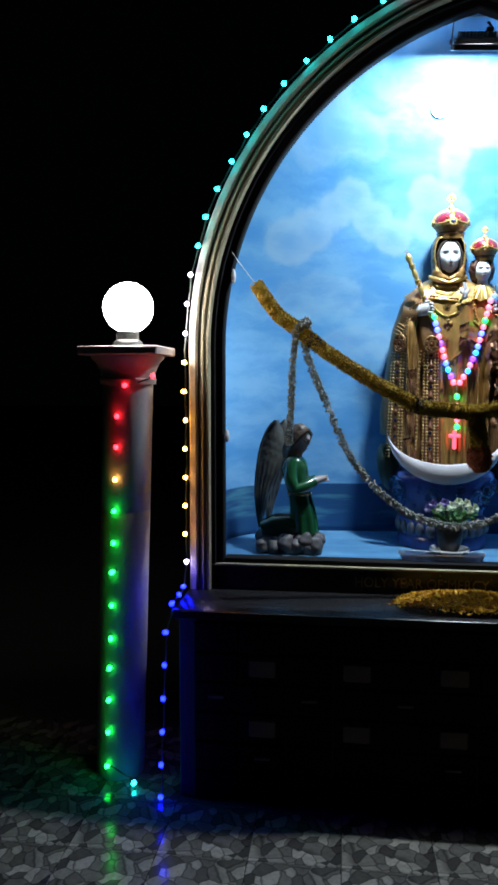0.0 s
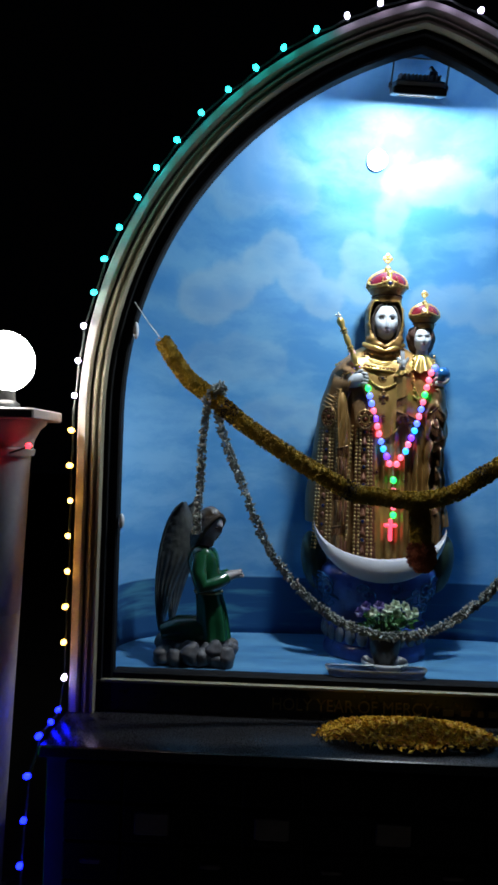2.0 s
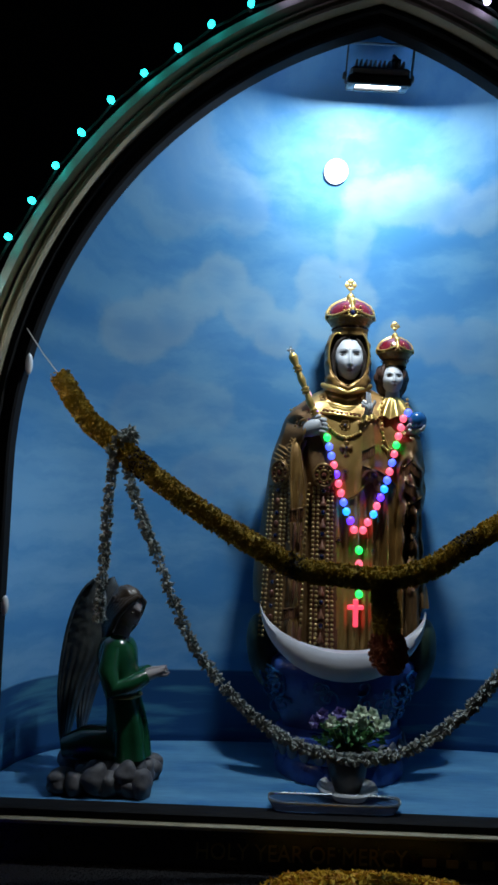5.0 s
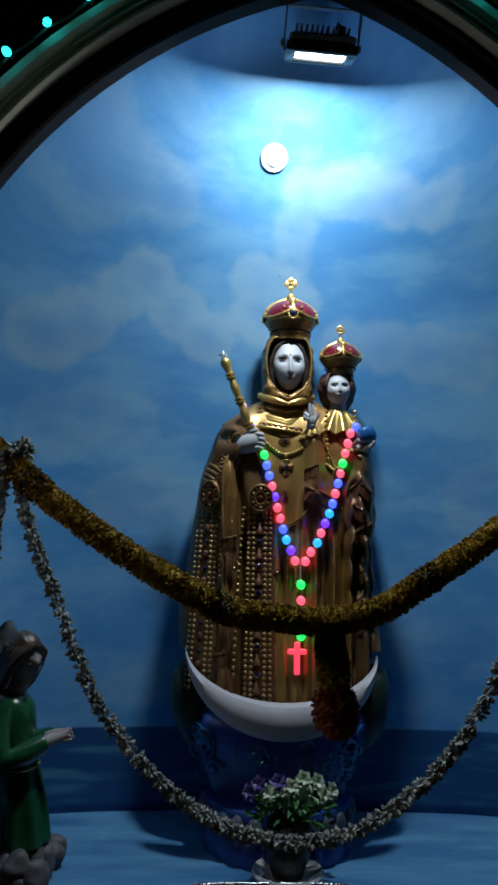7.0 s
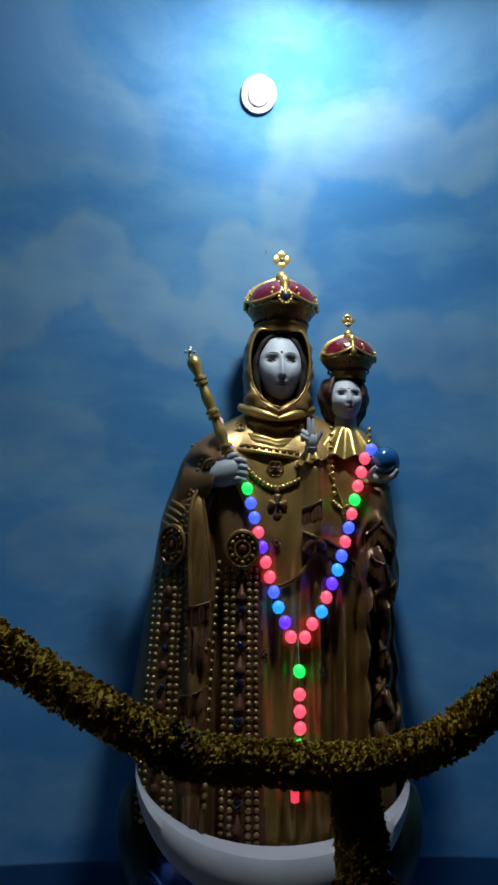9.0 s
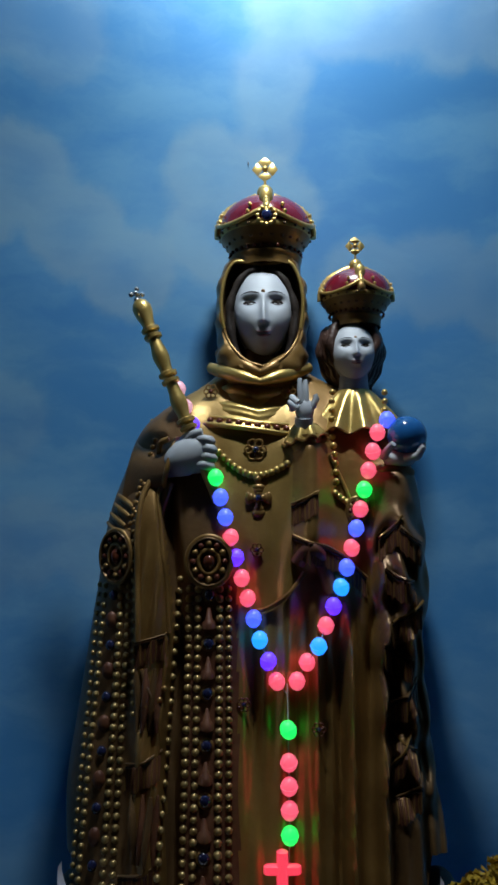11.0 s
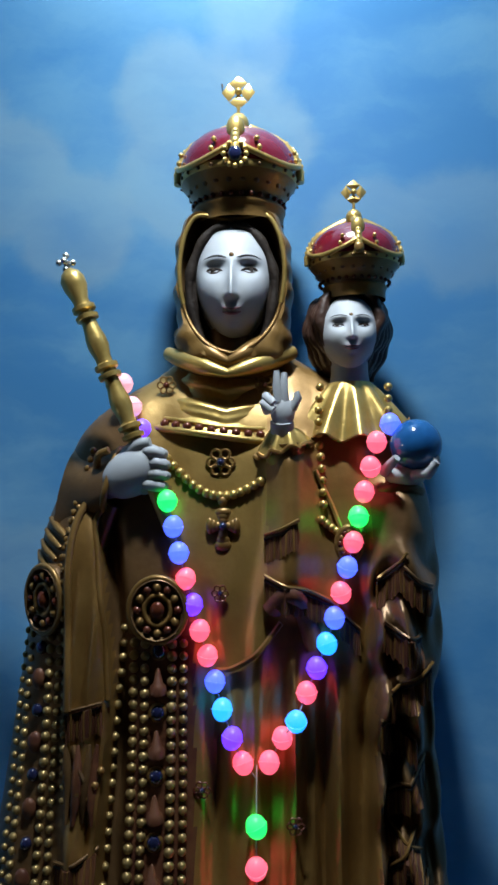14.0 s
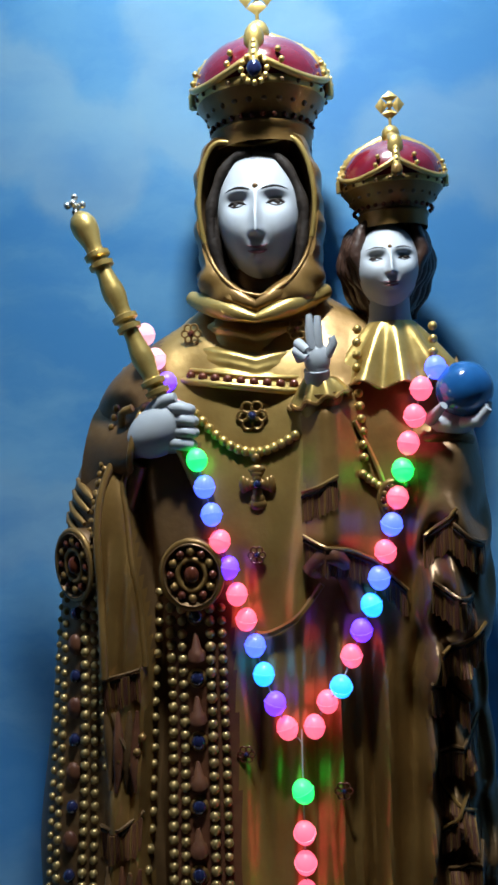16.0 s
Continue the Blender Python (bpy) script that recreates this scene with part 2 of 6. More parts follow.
# ---- mesh helpers ----
class Geo:
    """Collects vertices and faces, each face with a material number."""

    def __init__(self):
        self.v, self.f, self.m = [], [], []

    def grid(self, rows, mat=0, wrap=False, pick=None):
        k, n = len(self.v), len(rows[0])
        for r in rows:
            self.v.extend(tuple(p) for p in r)
        for i in range(len(rows) - 1):
            for j in range(n if wrap else n - 1):
                a, c = k + i * n + j, k + i * n + (j + 1) % n
                self.f.append((a, c, c + n, a + n))
                self.m.append(pick(rows[i][j]) if pick else mat)

    def cap(self, ring, mat=0, flip=False):
        k = len(self.v)
        self.v.extend(tuple(p) for p in ring)
        idx = list(range(k, k + len(ring)))
        self.f.append(tuple(reversed(idx)) if flip else tuple(idx))
        self.m.append(mat)

    def ball(self, c, r, mat=0, seg=10, rings=7, m=None, deform=None):
        """An ellipsoid at c with radii r; m: a turn; deform: moves a unit point."""
        r = (r, r, r) if isinstance(r, (int, float)) else r
        rows = []
        for i in range(rings + 1):
            a = math.pi * i / rings
            row = []
            for j in range(seg):
                b = 2 * math.pi * j / seg
                p = Vector((math.sin(a) * math.cos(b), math.sin(a) * math.sin(b), math.cos(a)))
                q = Vector((p.x * r[0], p.y * r[1], p.z * r[2]))
                if deform:
                    q = deform(q)
                if m:
                    q = m @ q
                row.append(q + Vector(c))
            rows.append(row)
        self.grid(rows, mat, wrap=True)

    def tube(self, path, r, mat=0, seg=8, caps=True, flat=1.0):
        """A round bar along path; r: a number or one per point."""
        path = [Vector(p) for p in path]
        rs = r if isinstance(r, (list, tuple)) else [r] * len(path)
        rows, side = [], None
        for i, p in enumerate(path):
            t = (path[min(i + 1, len(path) - 1)] - path[max(i - 1, 0)]).normalized()
            if side is None:
                side = t.orthogonal().normalized()
            side = (side - t * side.dot(t)).normalized()
            up = t.cross(side)
            rows.append([p + (side * math.cos(2 * math.pi * j / seg) + up * math.sin(2 * math.pi * j / seg) * flat) * rs[i] for j in range(seg)])
        self.grid(rows, mat, wrap=True)
        if caps:
            self.cap(rows[0], mat, True)
            self.cap(rows[-1], mat)

    def lathe(self, base, axis, profile, mat=0, seg=24, pick=None):
        """Turns (height, radius) pairs about an axis; mats in the third place of a pair."""
        base, axis = Vector(base), Vector(axis).normalized()
        q = axis.to_track_quat("Z", "Y").to_matrix()
        rows = [[base + q @ Vector((p[1] * math.cos(2 * math.pi * j / seg), p[1] * math.sin(2 * math.pi * j / seg), p[0])) for j in range(seg)] for p in profile]
        for i in range(len(rows) - 1):
            self.grid(rows[i:i + 2], profile[i][2] if len(profile[i]) > 2 else mat, wrap=True)

    def box(self, lo, hi, mat=0, bevel=0.0):
        """A box with chamfered upright and level edges."""
        (x0, y0, z0), (x1, y1, z1) = lo, hi
        c = bevel

        def ring(z, s):
            return [(x0 + c + s, y0 + s, z), (x1 - c - s, y0 + s, z), (x1 - s, y0 + c + s, z), (x1 - s, y1 - c - s, z),
                    (x1 - c - s, y1 - s, z), (x0 + c + s, y1 - s, z), (x0 + s, y1 - c - s, z), (x0 + s, y0 + c + s, z)]
        rows = [ring(z0, c), ring(z0 + c, 0), ring(z1 - c, 0), ring(z1, c)]
        self.grid(rows, mat, wrap=True)
        self.cap(rows[0], mat, True)
        self.cap(rows[-1], mat)

    def turn(self, m):
        self.v = [tuple(m @ Vector(p)) for p in self.v]

    def mesh(self, name, mats, smooth=40.0):
        me = bpy.data.meshes.new(name)
        me.from_pydata(self.v, [], self.f)
        for mt in mats:
            me.materials.append(mt)
        me.polygons.foreach_set("material_index", self.m)
        bm = bmesh.new()
        bm.from_mesh(me)
        bmesh.ops.remove_doubles(bm, verts=bm.verts, dist=0.00002)
        bmesh.ops.recalc_face_normals(bm, faces=bm.faces)
        bm.to_mesh(me)
        bm.free()
        if smooth:
            me.shade_smooth()
            me.set_sharp_from_angle(angle=radians(smooth))
        return me


def thing(name, label, category, group="", kind="", at=(0, 0, 0)):
    ob = new(name)
    ob.empty_display_size = 0.05
    ob.location = at
    return tagged(ob, label, category, group, kind)


def part(name, geo, mats, parent=None, label="", smooth=40.0):
    mats = mats if isinstance(mats, (list, tuple)) else [mats]
    me = geo if isinstance(geo, bpy.types.Mesh) else geo.mesh(name, mats, smooth)
    ob = new(name, me)
    if parent:
        ob.parent = parent
        ob.matrix_parent_inverse = pose(*parent.location).inverted()
    return tagged(ob, label)


# ---- arch outline ----
HALF, SPRING, APEX, GLASS = 0.982, 1.735, 3.003, 0.866
HALF_R = 0.870


def arc_of(half):
    """Radius and centre of the arc that springs at this half width."""
    r = (half ** 2 + (APEX - SPRING) ** 2) / (2 * half)
    return r, r - half


def arch_side(half, d, z0, n, low):
    arc, c = arc_of(half)
    r = arc + d
    end = math.acos(-c / r)
    pts = [(-half - d, z0 + (SPRING - z0) * i / low) for i in range(low)]
    return pts + [(c + r * math.cos(math.pi + (end - math.pi) * i / n), SPRING + r * math.sin(math.pi + (end - math.pi) * i / n)) for i in range(n + 1)]


def arch_line(d, z0, n=26, low=6):
    """The outline at distance d outside the opening, from the left foot over the apex to the right foot."""
    left, right = arch_side(HALF, d, z0, n, low), arch_side(HALF_R, d, z0, n, low)
    left[-1] = (0.0, left[-1][1])
    return left + [(-x, z) for x, z in reversed(right[:-1])]


def arch_half(z, d, half):
    arc, c = arc_of(half)
    return half + d if z <= SPRING else max(0.0, math.sqrt(max(0.0, (arc + d) ** 2 - (z - SPRING) ** 2)) - c)


def arch_sweep(profile, z0, mat=0):
    g = Geo()
    rows = [[(x, y, z) for x, z in arch_line(d, z0)] for d, y in profile]
    g.grid(rows + [rows[0]], mat)
    g.cap([r[0] for r in rows], mat)
    g.cap([r[-1] for r in rows], mat, True)
    return g


# ---- shrine ----
SILL = 0.74
shrine = thing("shrine", "pointed-arch shrine with gold mouldings on a dark tiled plinth", "shrine", kind="structure")
part("surround", arch_sweep([(0.140, 0.86), (0.140, -0.046), (0.134, -0.054), (0.112, -0.056), (0.106, -0.048), (0.105, -0.014), (0.094, -0.014), (0.094, 0.86)], SILL), PLASTER, shrine, "pale painted arch surround")
part("dark_moulding", arch_sweep([(0.104, -0.018), (0.104, -0.03), (0.096, -0.04), (0.090, -0.04), (0.089, 0.0)], SILL), DARK_TRIM, shrine)
part("gold_moulding", arch_sweep([(0.0885, 0.01), (0.0885, -0.052), (0.084, -0.060), (0.078, -0.060), (0.074, -0.048), (0.071, -0.046), (0.068, -0.048), (0.064, -0.062), (0.056, -0.062), (0.052, -0.052), (0.0515, 0.01)], SILL), GOLD_TRIM, shrine, "dull gold double-ridged moulding")
part("window_frame", arch_sweep([(0.051, 0.03), (0.051, -0.030), (0.046, -0.034), (0.036, -0.034), (0.032, -0.022), (0.006, -0.020), (0.0, -0.014), (0.0, 0.03)], SILL), BLACK_FRAME, shrine, "black painted inner frame")
g = Geo()
g.box((-HALF, -0.016, 0.848), (HALF_R, 0.05, GLASS + 0.002), 0, 0.003)
part("bottom_rail", g, BLACK_FRAME, shrine)
g = Geo()
g.box((-HALF - 0.05, -0.034, 0.836), (HALF_R + 0.05, -0.010, 0.847), 0, 0.002)
part("bottom_bead", g, GOLD_TRIM, shrine, "thin pale bead above the name panel")
g = Geo()
g.box((-HALF - 0.002, -0.024, SILL + 0.001), (HALF_R + 0.002, 0.05, 0.836), 0, 0.002)
part("name_panel", g, BLACK_PANEL, shrine, "polished black panel with gold lettering")
g = Geo()
g.box((-1.128, -0.346, SILL - 0.035), (1.128, 0.88, SILL), 0, 0.004)
part("sill", g, GRANITE, shrine, "speckled grey granite sill slab")
g = Geo()
g.box((-1.108, -0.326, 0.0), (1.108, 0.87, SILL - 0.0355), 0, 0.004)
part("plinth_core", g, BASE_DARK, shrine)
g = Geo()
g.grid([[(x, 0.8605, z) for x, z in arch_line(0.139, SILL)], [(x, 0.8605, SILL) for x, z in arch_line(0.139, SILL)]], 0)
g.grid([[(x, 0.875, z) for x, z in arch_line(0.139, SILL)], [(x, 0.875, SILL) for x, z in arch_line(0.139, SILL)]], 0)
part("back_wall", g, SHELL, shrine)

# lettering on the name panel
font = bpy.data.curves.new("letters", "FONT")
font.body, font.size, font.extrude = "HOLY YEAR OF MERCY", 0.058, 0.0012
font.space_character = 1.0
tmp = bpy.data.objects.new("letters", font)
scene.collection.objects.link(tmp)
bpy.context.view_layer.update()
letters = bpy.data.meshes.new_from_object(tmp.evaluated_get(bpy.context.evaluated_depsgraph_get()))
scene.collection.objects.unlink(tmp)
bpy.data.objects.remove(tmp)
xs = [v.co.x for v in letters.vertices]
letters.transform(Matrix.Translation((-0.445, -0.0262, 0.766)) @ Matrix.Rotation(radians(90), 4, "X") @ Matrix.Diagonal((0.53 / (max(xs) - min(xs)), 1, 1, 1)))
letters.materials.clear()
letters.materials.append(GOLD_LETTER)
part("lettering", letters, GOLD_LETTER, shrine, "gold capital letters HOLY YEAR OF MERCY")
for x, w in ((0.125, 0.035), (0.185, 0.03), (0.24, 0.02), (0.275, 0.03)):
    g = Geo()
    g.box((x, -0.0265, 0.768), (x + w, -0.0235, 0.788), 0, 0.0005)
    part("small_lettering", g, GOLD_LETTER, shrine)


# ---- niche ----
def niche_plan(n=48, p=3.6):
    """Rounded plan of the niche, from the left jamb round the back to the right jamb."""
    pts = []
    for i in range(n + 1):
        a = math.pi * i / n
        c, q = math.cos(a), math.sin(a)
        pts.append((-1.05 * math.copysign(abs(c) ** (2 / p), c), 0.031 + 0.594 * abs(q) ** (2 / p)))
    return pts


def niche_depth(z):
    """How deep the vault still is at a height, as a share of its full depth."""
    return 1.0 if z < 2.3 else max(0.0, math.cos((z - 2.3) / 0.785 * math.pi / 2)) ** 0.42


plan = niche_plan()
g = Geo()
rows = []
for i in range(61):
    z = GLASS - 0.01 + (3.085 - GLASS + 0.01) * i / 60
    kl, kr = arch_half(z, 0.068, HALF) / 1.05, arch_half(z, 0.068, HALF_R) / 1.05
    row = [(x * (kl if x < 0 else kr), 0.031 + (y - 0.031) * niche_depth(z), z) for x, y in plan]
    rows.append(row)
g.grid(rows, 0)
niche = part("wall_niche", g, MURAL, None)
tagged(niche, "curved niche wall painted with blue sky, clouds and sea", "wall", kind="structure")
thick = niche.modifiers.new("thickness", "SOLIDIFY")
thick.thickness, thick.offset = 0.012, 1.0
g = Geo()
plan = [(x if x < 0 else x * (HALF_R + 0.068) / 1.05, y) for x, y in plan]
g.cap([(x, y, GLASS) for x, y in plan], 0)
g.cap([(x, y, GLASS - 0.02) for x, y in plan], 0, True)
g.grid([[(x, y, GLASS) for x, y in plan], [(x, y, GLASS - 0.02) for x, y in plan]], 0, wrap=True)
tagged(part("floor_niche", g, WATER_PAINT, None, smooth=0), "niche floor painted as pale blue water", "floor", kind="structure")

# ---- ground ----
g = Geo()
g.box((-40, -40, -0.3), (40, 40, -0.006), 0, 0.0)
tagged(part("ground", g, GROUT, None), "dark ground beyond the paving", "ground", kind="structure")
paving = thing("paving", "glossy pebble-printed floor tiles", "pavement", kind="structure")


def column():
    """Round painted column with a moulded capital and a lit opal globe."""
    c = thing("column", "painted round column with moulded capital carrying a lit globe lamp", "column", at=(-1.40, -0.16, 0))
    top = Vector((-1.342, -0.16, 1.60))
    foot = Vector((-1.398, -0.16, 0.0))
    way = top - foot
    n = way.length
    g = Geo()
    g.lathe(foot, way, [(0, 0.0), (0, 0.098), (1.085, 0.098), (1.088, 0.0965), (1.094, 0.0965), (1.097, 0.098), (n, 0.098), (n, 0)], 0, 40)
    part("shaft", g, STONE, c)
    g = Geo()
    g.lathe(top - Vector((0, 0, 0.012)), (0, 0, 1), [(0, 0.0), (0, 0.108), (0.02, 0.112), (0.026, 0.104), (0.05, 0.108), (0.085, 0.125), (0.10, 0.142), (0.112, 0.146), (0.112, 0.0)], 0, 40)
    part("capital", g, CAP_PAINT, c)
    g = Geo()
    g.box((top.x - 0.155, top.y - 0.155, 1.70), (top.x + 0.155, top.y + 0.155, 1.735), 0, 0.005)
    part("abacus", g, CAP_PAINT, c)
    lamp = thing("globe_lamp", "round white opal globe lamp, switched on", "lamp", at=(top.x, top.y, 1.735))
    g = Geo()
    g.lathe((top.x, top.y, 1.735), (0, 0, 1), [(0, 0), (0, 0.062), (0.018, 0.058), (0.028, 0.045), (0.06, 0.043), (0.06, 0)], 0, 28)
    part("lamp_base", g, BLACK_METAL, lamp, "black lamp fitting")
    g = Geo()
    g.ball((top.x + 0.004, top.y, 1.888), 0.098, 0, 40, 28)
    part("globe", g, OPAL, lamp, "glowing white globe")


column()


# ---- strings of lights ----
def bulb_mesh(colour):
    g = Geo()
    g.ball((0, 0, 0.002), (0.0095, 0.0095, 0.013), 0, 10, 8)
    g.lathe((0, 0, -0.022), (0, 0, 1), [(0, 0), (0, 0.006), (0.014, 0.0065), (0.016, 0.0)], 1, 8)
    return g.mesh("bulb", [BULB[colour], CABLE])


BULB_MESH = {k: bulb_mesh(k) for k in BULB}


def light_string(label, spots, group):
    """spots: (x, y, z, colour) in order along the cable."""
    s = thing("string_lights", label, "string lights", group, at=spots[0][:3])
    path = []
    for i, (x, y, z, _) in enumerate(spots):
        path.append((x, y + 0.016, z))
        if i < len(spots) - 1:
            nx, ny, nz, _ = spots[i + 1]
            path.append(((x + nx) / 2 + random.uniform(-.004, .004), (y + ny) / 2 + 0.018, (z + nz) / 2 - 0.004))
    g = Geo()
    g.tube(path, 0.0035, 0, 6)
    part("cable", g, CABLE, s)
    for x, y, z, c in spots:
        b = new("bulb", BULB_MESH[c])
        b.parent = s
        b.matrix_parent_inverse = pose(*s.location).inverted()
        b.matrix_basis = pose(x, y, z, 90 + random.uniform(-25, 25), random.uniform(-20, 20), random.uniform(-30, 30))


line = arch_line(0.152, 0.86, 200, 1)
cum, total = [0.0], 0.0
for (x0, z0), (x1, z1) in zip(line, line[1:]):
    total += math.hypot(x1 - x0, z1 - z0)
    cum.append(total)


def along(s):
    i = max(k for k in range(len(cum)) if cum[k] <= s + 1e-9)
    i = min(i, len(line) - 2)
    f = (s - cum[i]) / max(1e-9, cum[i + 1] - cum[i])
    return line[i][0] + (line[i + 1][0] - line[i][0]) * f, line[i][1] + (line[i + 1][1] - line[i][1]) * f


def arch_colour(x, z):
    if z < 0.95:
        return "white"
    if z < 1.69:
        return "warm"
    if z < 2.13:
        return "white"
    return "cyan" if abs(x) > 0.30 else "white"


spots = [(-1.172, -0.385, 0.02, "blue"), (-1.168, -0.385, 0.15, "blue"), (-1.162, -0.385, 0.28, "blue"), (-1.158, -0.385, 0.41, "blue"), (-1.152, -0.385, 0.54, "blue"),
         (-1.146, -0.38, 0.665, "blue"), (-1.140, -0.30, 0.752, "blue"), (-1.135, -0.20, 0.757, "blue"), (-1.137, -0.11, 0.765, "blue")]
s = 0.0
while s < total:
    x, z = along(s)
    spots.append((x + random.uniform(-.004, .004), -0.075 + random.uniform(-.006, .006), z, arch_colour(x, z)))
    s += 0.1165
light_string("string of small coloured bulbs along the shrine arch, lit", spots, "string lights")
spots = [(-1.215, -0.26, 1.62, "red")]
for i, z in enumerate((1.585, 1.466, 1.348, 1.221, 1.099, 0.972, 0.857, 0.723, 0.591, 0.471, 0.341, 0.206, 0.066)):
    c = ("red", "red", "red", "warm")[i] if i < 4 else "green"
    spots.append(((-1.325 if i == 0 else -1.352 - 0.0055 * i), -0.268, z, c))
spots += [(-1.30, -0.30, 0.022, "cyan")]
light_string("string of small coloured bulbs wound down the column, lit", spots, "string lights")


# ---- crowned statue ----
S_ROBE = material("gilded_robe_paint", (0.19, 0.100, 0.028), (0.285, 0.160, 0.046), 16, 0.36, 0.5, 0.10, 120)
# scapular in lighter robe gold: light on the breast put into its colour
S_SCAP = material("gilded_scapular_lit", (0.255, 0.150, 0.041), (0.36, 0.225, 0.064), 16, 0.36, 0.5, 0.10, 120)
S_MANTLE = material("bronze_mantle_paint", (0.120, 0.064, 0.027), (0.21, 0.116, 0.045), 14, 0.42, 0.5, 0.14, 110)
S_GOLD = material("bright_gold_paint", (0.45, 0.30, 0.082), (0.58, 0.40, 0.13), 40, 0.34, 0.7, 0.08, 200)
S_SKIN = material("white_glazed_plaster", (0.32, 0.34, 0.365), (0.37, 0.39, 0.415), 12, 0.55, 0, 0.03)
S_VELVET = material("crimson_enamel", (0.10, 0.004, 0.011), (0.15, 0.008, 0.018), 20, 0.22, 0, 0.08, coat=0.4)
S_HAIR = material("dark_brown_paint", (0.010, 0.007, 0.006), (0.028, 0.018, 0.012), 30, 0.65, 0, 0.4, 160)
S_GEM = material("dark_blue_gem", (0.012, 0.015, 0.05), rough=0.12, coat=0.6)
S_ORB = material("blue_enamel", (0.01, 0.07, 0.22), (0.015, 0.10, 0.28), 20, 0.14, 0, 0.02, coat=0.5)
S_MOON = material("white_moon_paint", (0.46, 0.47, 0.53), (0.54, 0.55, 0.60), 14, 0.4, 0, 0.08)
S_CLOUD = material("deep_blue_scrollwork_paint", (0.010, 0.030, 0.17), (0.035, 0.085, 0.34), 22, 0.3, 0, 0.3, 60)
S_FRINGE = material("red_brown_fringe_paint", (0.075, 0.022, 0.014), (0.16, 0.062, 0.024), 40, 0.5, 0.2, 0.2)
S_STONE = material("grey_block_paint", (0.05, 0.06, 0.085), (0.10, 0.115, 0.15), 20, 0.5, 0, 0.3)
S_HAIRB = material("auburn_paint", (0.028, 0.013, 0.009), (0.06, 0.028, 0.018), 26, 0.4, 0, 0.4, 140)
S_SILVER = material("silver_paint", (0.6, 0.6, 0.58), rough=0.25, metal=0.8)
S_RUBY = material("dark_red_stud", (0.12, 0.03, 0.015), rough=0.25, metal=0.3)
S_PEARL = material("bronze_pearl_paint", (0.27, 0.18, 0.065), (0.40, 0.28, 0.11), 40, 0.36, 0.6, 0.05, 200)
S_LEAFY = material("dark_green_paint", (0.008, 0.020, 0.018), (0.02, 0.045, 0.03), 22, 0.4, 0, 0.3, 60)
S_LIP = material("dull_rose_paint", (0.19, 0.07, 0.085), rough=0.5)
for paint in (S_HAIR, GRANITE):
    paint.node_tree.nodes["Principled BSDF"].inputs["Specular IOR Level"].default_value = 0.2
ROBE, MANTLE, GOLD, SKIN, VELVET, HAIR, GEM, ORB, MOON, CLOUD, FRINGE, STONES, HAIRB, SILVER, RUBY, LIP, SCAP, PEARL, LEAFY = range(19)
STATUE_MATS = [S_ROBE, S_MANTLE, S_GOLD, S_SKIN, S_VELVET, S_HAIR, S_GEM, S_ORB, S_MOON, S_CLOUD, S_FRINGE, S_STONE, S_HAIRB, S_SILVER, S_RUBY, S_LIP, S_SCAP, S_PEARL, S_LEAFY]


def curve1(keys):
    """A smooth function through (z, value) pairs."""
    zs, vs = [k[0] for k in keys], [k[1] for k in keys]

    def f(z):
        if z <= zs[0]:
            return vs[0]
        for i in range(len(zs) - 1):
            if z <= zs[i + 1]:
                t = (z - zs[i]) / (zs[i + 1] - zs[i])
                m0 = (vs[i + 1] - vs[max(0, i - 1)]) / (zs[i + 1] - zs[max(0, i - 1)])
                m1 = (vs[min(len(vs) - 1, i + 2)] - vs[i]) / (zs[min(len(zs) - 1, i + 2)] - zs[i])
                h = zs[i + 1] - zs[i]
                t2, t3 = t * t, t * t * t
                return (2 * t3 - 3 * t2 + 1) * vs[i] + (t3 - 2 * t2 + t) * h * m0 + (3 * t2 - 2 * t3) * vs[i + 1] + (t3 - t2) * h * m1
        return vs[-1]
    return f


def smooth_path(keys, n):
    xs = curve1([(i, k[0]) for i, k in enumerate(keys)])
    ys = curve1([(i, k[1]) for i, k in enumerate(keys)])
    zs = curve1([(i, k[2]) for i, k in enumerate(keys)])
    m = len(keys) - 1
    return [Vector((xs(m * i / n), ys(m * i / n), zs(m * i / n))) for i in range(n + 1)]


def bump1(x, c, w):
    return math.exp(-((x - c) / w) ** 2)


def step1(x, a, b):
    t = min(1.0, max(0.0, (x - a) / (b - a)))
    return t * t * (3 - 2 * t)


body_l = curve1([(1.14, -0.305), (1.25, -0.324), (1.34, -0.326), (1.44, -0.330), (1.54, -0.318), (1.64, -0.304), (1.72, -0.293), (1.83, -0.277), (1.90, -0.254), (1.966, -0.230), (2.01, -0.185), (2.045, -0.13), (2.08, -0.09)])
body_r = curve1([(1.14, 0.224), (1.34, 0.236), (1.45, 0.226), (1.55, 0.221), (1.64, 0.215), (1.69, 0.226), (1.76, 0.226), (1.885, 0.214), (1.97, 0.180), (2.02, 0.13), (2.06, 0.06), (2.08, 0.03)])
body_f = curve1([(1.14, 0.335), (1.30, 0.348), (1.40, 0.366), (1.56, 0.394), (1.69, 0.404), (1.80, 0.412), (1.88, 0.424), (1.95, 0.440), (2.0, 0.460), (2.04, 0.488), (2.08, 0.51)])


sleeve_l = curve1([(1.14, -0.215), (1.35, -0.212), (1.50, -0.214), (1.69, -0.216), (1.77, -0.220), (1.853, -0.216), (1.906, -0.195)])
sleeve_r = curve1([(1.14, -0.172), (1.35, -0.168), (1.50, -0.172), (1.65, -0.165), (1.78, -0.177), (1.88, -0.189)])


